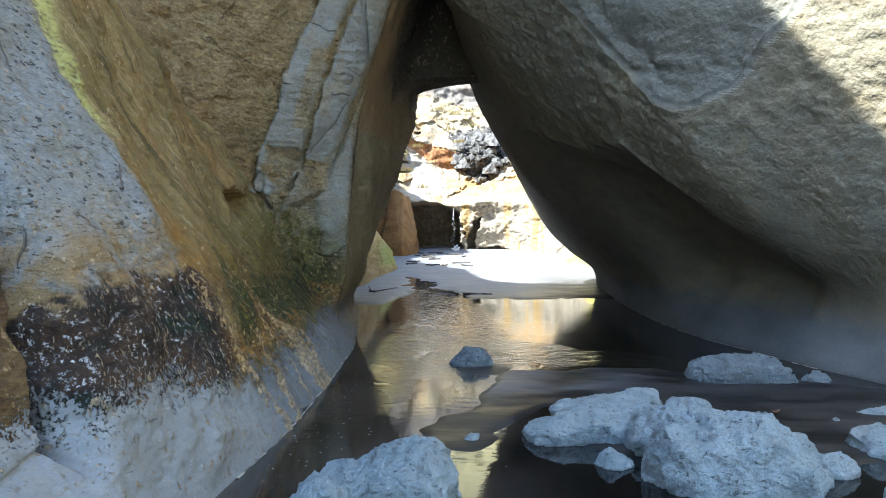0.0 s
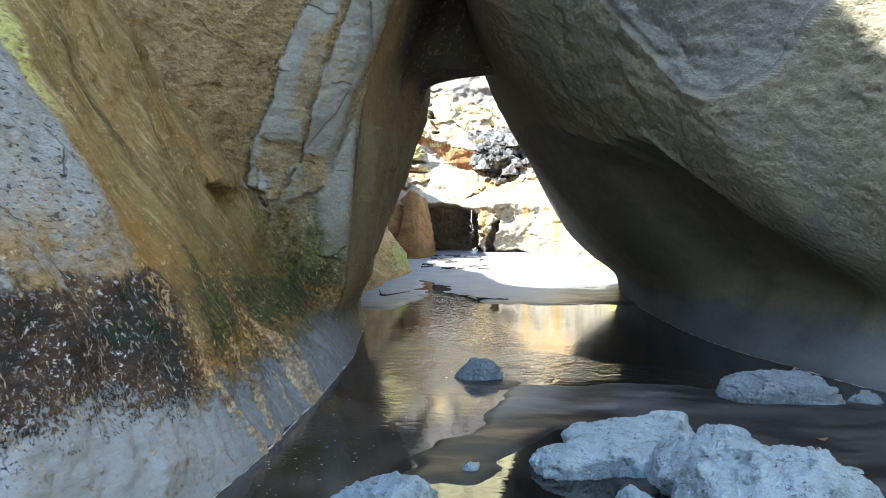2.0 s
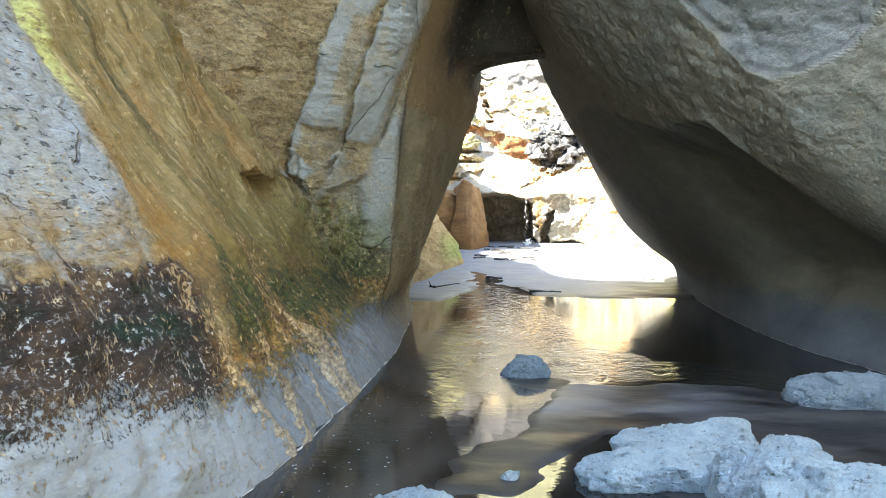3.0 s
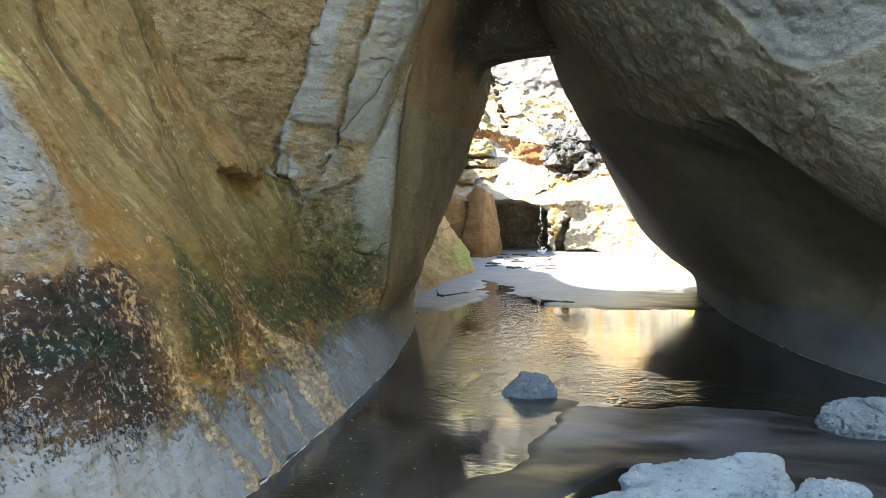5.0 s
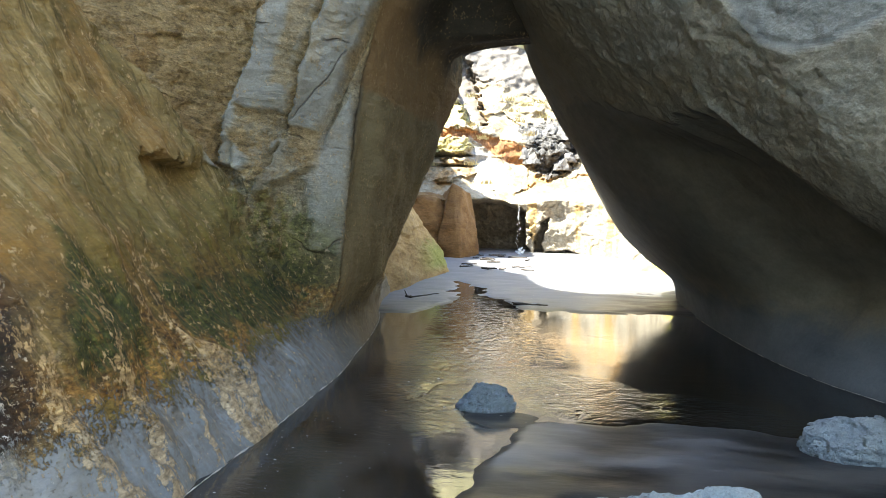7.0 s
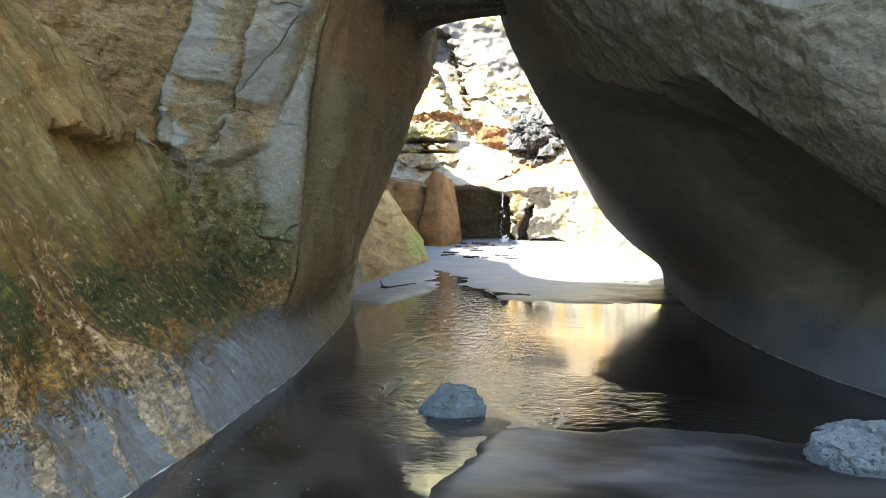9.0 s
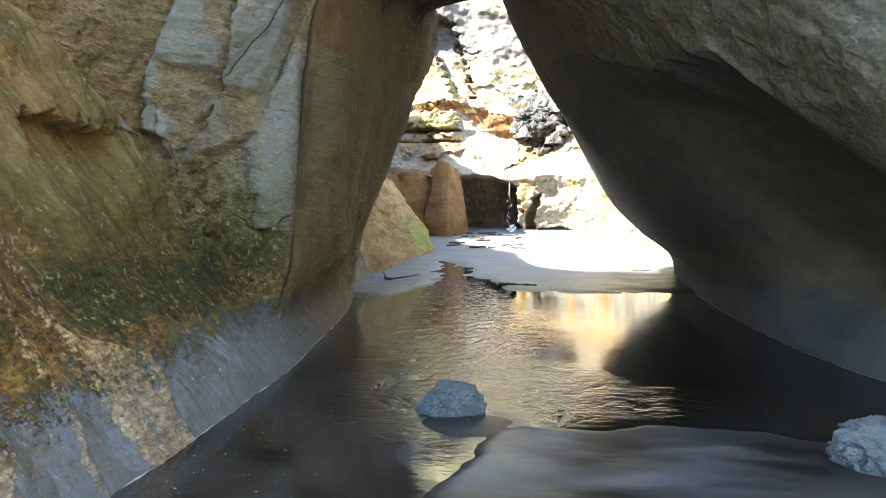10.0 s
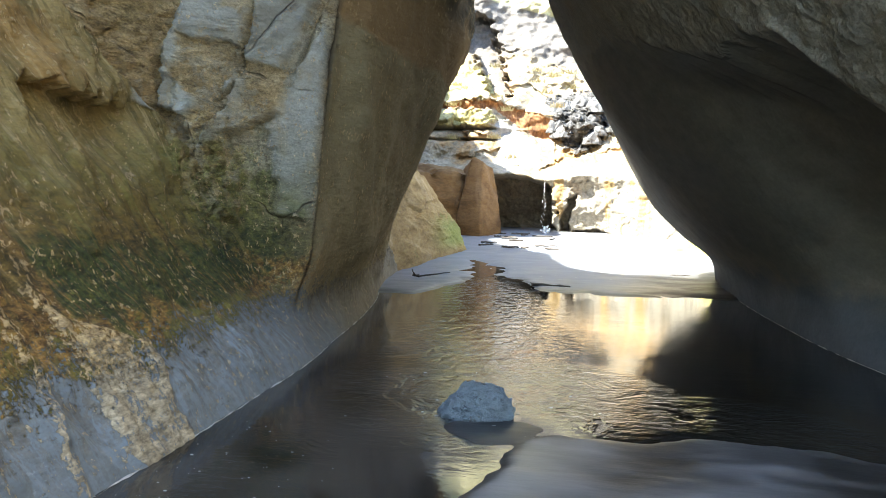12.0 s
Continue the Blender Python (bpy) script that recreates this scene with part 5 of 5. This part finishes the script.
def hull_rock(name, corners, material, label, cuts=5, noise_size=0.05, seed=1, category="rock"):
    """A rock with flat worn faces between the given corners."""
    bm = bmesh.new()
    for c in corners:
        bm.verts.new(c)
    bmesh.ops.convex_hull(bm, input=bm.verts[:])
    loose = [v for v in bm.verts if not v.link_faces]
    bmesh.ops.delete(bm, geom=loose, context="VERTS")
    for _ in range(cuts):
        bmesh.ops.subdivide_edges(bm, edges=bm.edges[:], cuts=1, use_grid_fill=True)
    bmesh.ops.triangulate(bm, faces=bm.faces[:])
    for _ in range(1):
        bmesh.ops.smooth_vert(bm, verts=bm.verts[:], factor=0.15, use_axis_x=True, use_axis_y=True, use_axis_z=True)
    bm.normal_update()
    co = np.array([v.co[:] for v in bm.verts])
    no = np.array([v.normal[:] for v in bm.verts])
    d = noise_size * (1.3 * fbm(co[:, 0] * 1.1, co[:, 1] * 1.1, co[:, 2] * 1.1, 3, seed) + 2.0 * cell_steps(co[:, 0] * 1.4 + co[:, 1] * 0.7, co[:, 2] * 2.0, seed) + 0.9 * ridged(co[:, 0] * 4, co[:, 1] * 4, co[:, 2] * 6, 3, seed + 3))
    for v, q in zip(bm.verts, co + no * d[:, None]):
        v.co = q
    me = bpy.data.meshes.new(name)
    bm.to_mesh(me)
    bm.free()
    me.polygons.foreach_set("use_smooth", [True] * len(me.polygons))
    me.materials.append(material)
    return tagged(new(name, me), label, category)


far_cliff()
hull_rock("rock_buttress", [(-2.75, 19.3, -0.3), (-1.98, 25.4, -0.1), (-2.3, 26.2, -0.1), (-3.4, 18.8, -0.3), (-5.2, 20, -0.3), (-5.2, 27, -0.1),
                            (-2.85, 20.6, 1.2), (-2.62, 23.6, 1.45), (-2.2, 25.2, 0.75), (-3.3, 21.4, 2.5), (-3.2, 23.8, 2.35), (-5.0, 21, 3.4), (-5.0, 26, 3.2)],
          TAN, "tan sandstone buttress sloping down to the stream, mossy at its tip", 5, 0.035, 5, "rock")
hull_rock("rock_block", [(-2.85, 29.8, 0.0), (-2.25, 29.5, 0.0), (-1.72, 31.0, 0.0), (-1.84, 30.9, 1.25), (-2.36, 30.4, 2.62), (-2.62, 30.4, 2.76), (-3.05, 30.0, 1.1), (-3.3, 32.2, 0.0), (-2.15, 31.6, 2.45), (-3.2, 32.2, 2.4)],
          TAN_SHADED, "tan angular sandstone block at the cliff foot, painted darker for shade", 4, 0.025, 7, "rock")
hull_rock("rock_block", [(-4.9, 28.5, -0.1), (-2.85, 30.0, -0.1), (-2.8, 32.5, -0.1), (-5.4, 32.5, -0.1), (-4.8, 29.0, 2.2), (-3.0, 30.4, 2.25), (-2.7, 30.9, 2.3), (-2.7, 32.3, 2.4), (-5.2, 32.3, 2.5)],
          TAN_SHADED, "brown bedded sandstone block below the ledge, painted darker for shade", 4, 0.10, 9, "rock")
hull_rock("rock_block", [(3.0, 27.0, 0.0), (4.6, 24.5, 0.0), (5.6, 25.5, 0.0), (4.8, 29, 0.0), (4.0, 26.8, 0.9), (5.0, 25.4, 1.1), (4.9, 28, 1.5)],
          TAN, "low sunlit tan rock at the edge of the sand", 4, 0.08, 11, "rock")
rs = np.random.RandomState(21)
for n in range(34):
    bx, bz = -0.45 + 1.9 * rs.rand(), 3.65 + 1.6 * rs.rand()
    w = 0.30 + 0.45 * rs.rand()
    crag("basalt_block", bx, 35.42 + 0.75 * (bz - 4.0) - 0.1 * rs.rand() - 0.9 * max(0, bx - 0.6), (w * 1.3, w * 1.3, w * 0.6), 360 * rs.rand(), 60 + n,
         "dark grey broken basalt block lodged in the cliff", "basalt blocks in the cliff", 8, BASALT, "boulder", bz, 2)


def grass_clumps():
    verts, faces = [], []
    rg = np.random.RandomState(8)
    for n in range(18):
        gx, gz = -5.2 + 5.6 * rg.rand(), 4.9 + 2.2 * rg.rand() - (2.1 if n % 4 == 0 else 0)
        gy = 35.0 + 1.55 * max(0, gz - 4.9) + (0.0 if gz > 4.7 else -1.4)
        for _ in range(46):
            a, r = 6.283 * rg.rand(), 0.30 * rg.rand()
            x, y = gx + r * math.cos(a), gy + r * math.sin(a)
            lean, tall = 0.24 * (rg.rand(2) - 0.5), 0.02 + 0.10 * rg.rand()
            i = len(verts)
            verts += [(x - 0.012, y, gz - 0.1), (x + 0.012, y, gz - 0.1), (x + lean[0], y + lean[1] - 0.1, gz + tall)]
            faces.append((i, i + 1, i + 2))
    ob = mesh_object("grass", verts, faces, STRAW, False)
    return tagged(ob, "dry yellow grass clumps on the cliff ledges", "grass", kind="stuff")


grass_clumps()


# ---- the little fall ----
def blobs(name, spots, material):
    bm = bmesh.new()
    for x, y, z, r, tall in spots:
        m = Matrix.Translation((x, y, z)) @ Matrix.Diagonal((r, r, r * tall, 1))
        bmesh.ops.create_icosphere(bm, subdivisions=1, radius=1, matrix=m)
    me = bpy.data.meshes.new(name)
    bm.to_mesh(me)
    bm.free()
    me.polygons.foreach_set("use_smooth", [True] * len(me.polygons))
    me.materials.append(material)
    return new(name, me)


rf = np.random.RandomState(5)
spots = []
for n in range(40):
    f = n / 40
    spots.append((-0.52 + 0.035 * rf.randn() * (0.3 + f), 32.05 + 0.05 * rf.randn(), 2.42 - 1.9 * f, 0.004 + 0.006 * rf.rand(), 1.5 + 4 * rf.rand()))
tagged(blobs("waterfall", spots, FOAM), "thin broken strand of falling water", "waterfall", kind="stuff")
spots = [(-0.42 + 0.06 * rf.randn(), 31.95 + 0.1 * rf.randn(), 0.44 + 0.12 * abs(rf.randn()), 0.02 + 0.025 * rf.rand(), 1.2) for n in range(40)]
tagged(blobs("splash", spots, FOAM), "white splash where the fall meets the stream", "splash", kind="stuff")


# ---- driftwood ----
def stick(name, a, b, r, label, seed=1, twigs=(), category="driftwood"):
    """A crooked tapering stick from a to b, with side twigs (share along it, offset)."""
    rk = np.random.RandomState(seed)

    def limb(p, q, r0, r1, steps):
        bm = bmesh.new()
        p, q = np.array(p, float), np.array(q, float)
        ring_before = None
        for k in range(steps + 1):
            f = k / steps
            c = p + (q - p) * f + rk.randn(3) * r0 * 0.22 * (0 < k < steps)
            rr = r0 + (r1 - r0) * f
            axis = Vector(q - p).normalized()
            u = axis.orthogonal().normalized()
            w = axis.cross(u)
            ring = [bm.verts.new(Vector(c) + (u * math.cos(t) + w * math.sin(t)) * rr * (0.85 + 0.3 * rk.rand())) for t in np.arange(8) * math.pi / 4]
            if ring_before:
                for i in range(8):
                    bm.faces.new((ring_before[i], ring_before[(i + 1) % 8], ring[(i + 1) % 8], ring[i]))
            else:
                bm.faces.new(ring[::-1])
            ring_before = ring
        bm.faces.new(ring_before)
        return bm

    bm = limb(a, b, r, r * 0.6, 7)
    me = bpy.data.meshes.new(name)
    bm.to_mesh(me)
    bm.free()
    me.polygons.foreach_set("use_smooth", [True] * len(me.polygons))
    me.materials.append(DRIFT)
    ob = tagged(new(name, me), label, category)
    for share, off in twigs:
        base = np.array(a) + (np.array(b) - np.array(a)) * share
        part("twig", limb(base, base + off, r * 0.5, r * 0.2, 5), DRIFT, ob)
    return ob


stick("driftwood_log", (0.02, 19.05, 0.03), (0.68, 18.9, 0.035), 0.032, "short dark wet log lying in shallow water", 3, [(0.2, (-0.16, 0.02, 0.03))])
stick("driftwood_branch", (-2.18, 19.7, 0.05), (-2.05, 19.5, 0.05), 0.035, "forked dark branch stranded on wet sand", 4, [(0.9, (0.5, 0.45, 0.05)), (0.2, (-0.06, -0.05, 0.12))])
stick("driftwood_stick", (2.55, 21.5, 0.08), (2.95, 21.6, 0.08), 0.02, "thin dark stick on sunlit sand", 6)
stick("driftwood_stick", (0.1, 22.6, 0.09), (0.35, 22.5, 0.10), 0.018, "thin dark stick on wet sand", 7)
rd = np.random.RandomState(12)
for n in range(16):
    x, y = -2.2 + 2.3 * rd.rand(), 26.0 + 5.0 * rd.rand()
    a, l = 0.6 * rd.randn(), 0.2 + 0.5 * rd.rand()
    z = float(ground_height(np.array(x), np.array(y))) + 0.02
    stick("driftwood_stick", (x, y, z), (x + l * math.cos(a), y + l * math.sin(a), z + 0.01), 0.02 + 0.015 * rd.rand(), "dark driftwood stick near the cliff foot", 30 + n)


# ---- dried foam along the water's edge ----
def foam_line(name, stations, y0, y1, side):
    ys = np.arange(y0, y1, 0.03)
    x = wall_form(stations, ys, np.array([0.0, 0.015]))[:, 0]
    x = x + side * (0.012 + 0.012 * fbm(ys * 5, 0 * ys, 0 * ys, 3, 81))
    w = np.clip(0.004 + 0.014 * fbm(ys * 4, 0 * ys + 3, 0 * ys, 4, 83), 0.0005, 0.03)
    P = np.stack([np.stack([x - w, ys, 0 * ys + 0.002], -1), np.stack([x, ys, 0.002 + w * 0.6], -1), np.stack([x + w, ys, 0 * ys + 0.002], -1)], 1)
    ob = mesh_object(name, P, grid_faces(len(ys), 3, True), plain("dried foam", (0.40, 0.37, 0.31), (0.60, 0.56, 0.49), 0.8, 40))
    return tagged(ob, "thin pale line of dried foam at the water's edge", "foam", kind="stuff")


foam_line("foam_line", west, 5.6, 19.0, 1)
foam_line("foam_line", east, 9.8, 21.0, -1)


# ---- pale flecks of scum and grit on the dark shallows ----
def flecks(name, spots, material, label):
    rn = np.random.RandomState(17)
    verts, faces = [], []
    for x, y, r in spots:
        i, a0 = len(verts), 6.283 * rn.rand()
        z = max(0.0, float(ground_height(np.array(x), np.array(y))))
        for k in range(6):
            a, q = a0 + k * math.pi / 3, r * (0.6 + 0.6 * rn.rand())
            verts.append((x + q * math.cos(a), y + 0.6 * q * math.sin(a), z + 0.001))
        verts.append((x, y, z + 0.3 * r))
        faces += [(i + k, i + (k + 1) % 6, i + 6) for k in range(6)]
    return tagged(mesh_object(name, verts, faces, material), label, "foam", kind="stuff")


rn = np.random.RandomState(31)
bank = [(float(-1.22 + 0.95 * rn.rand() ** 1.5), 5.4 + 4.2 * rn.rand(), 0.004 + 0.010 * rn.rand() ** 3) for n in range(150)]
bank += [(0.2 + 0.45 * rn.randn(), 10.5 + 0.5 * rn.randn(), 0.006 + 0.012 * rn.rand() ** 2) for n in range(40)]
bank += [(-1.1 + 2.6 * rn.rand(), 18.6 + 5.0 * rn.rand(), 0.01 + 0.02 * rn.rand() ** 2) for n in range(40)]
flecks("scum_fleck", bank, plain("pale scum", (0.35, 0.34, 0.32), (0.55, 0.54, 0.5), 0.7, 50), "tiny pale flecks of scum on dark water")
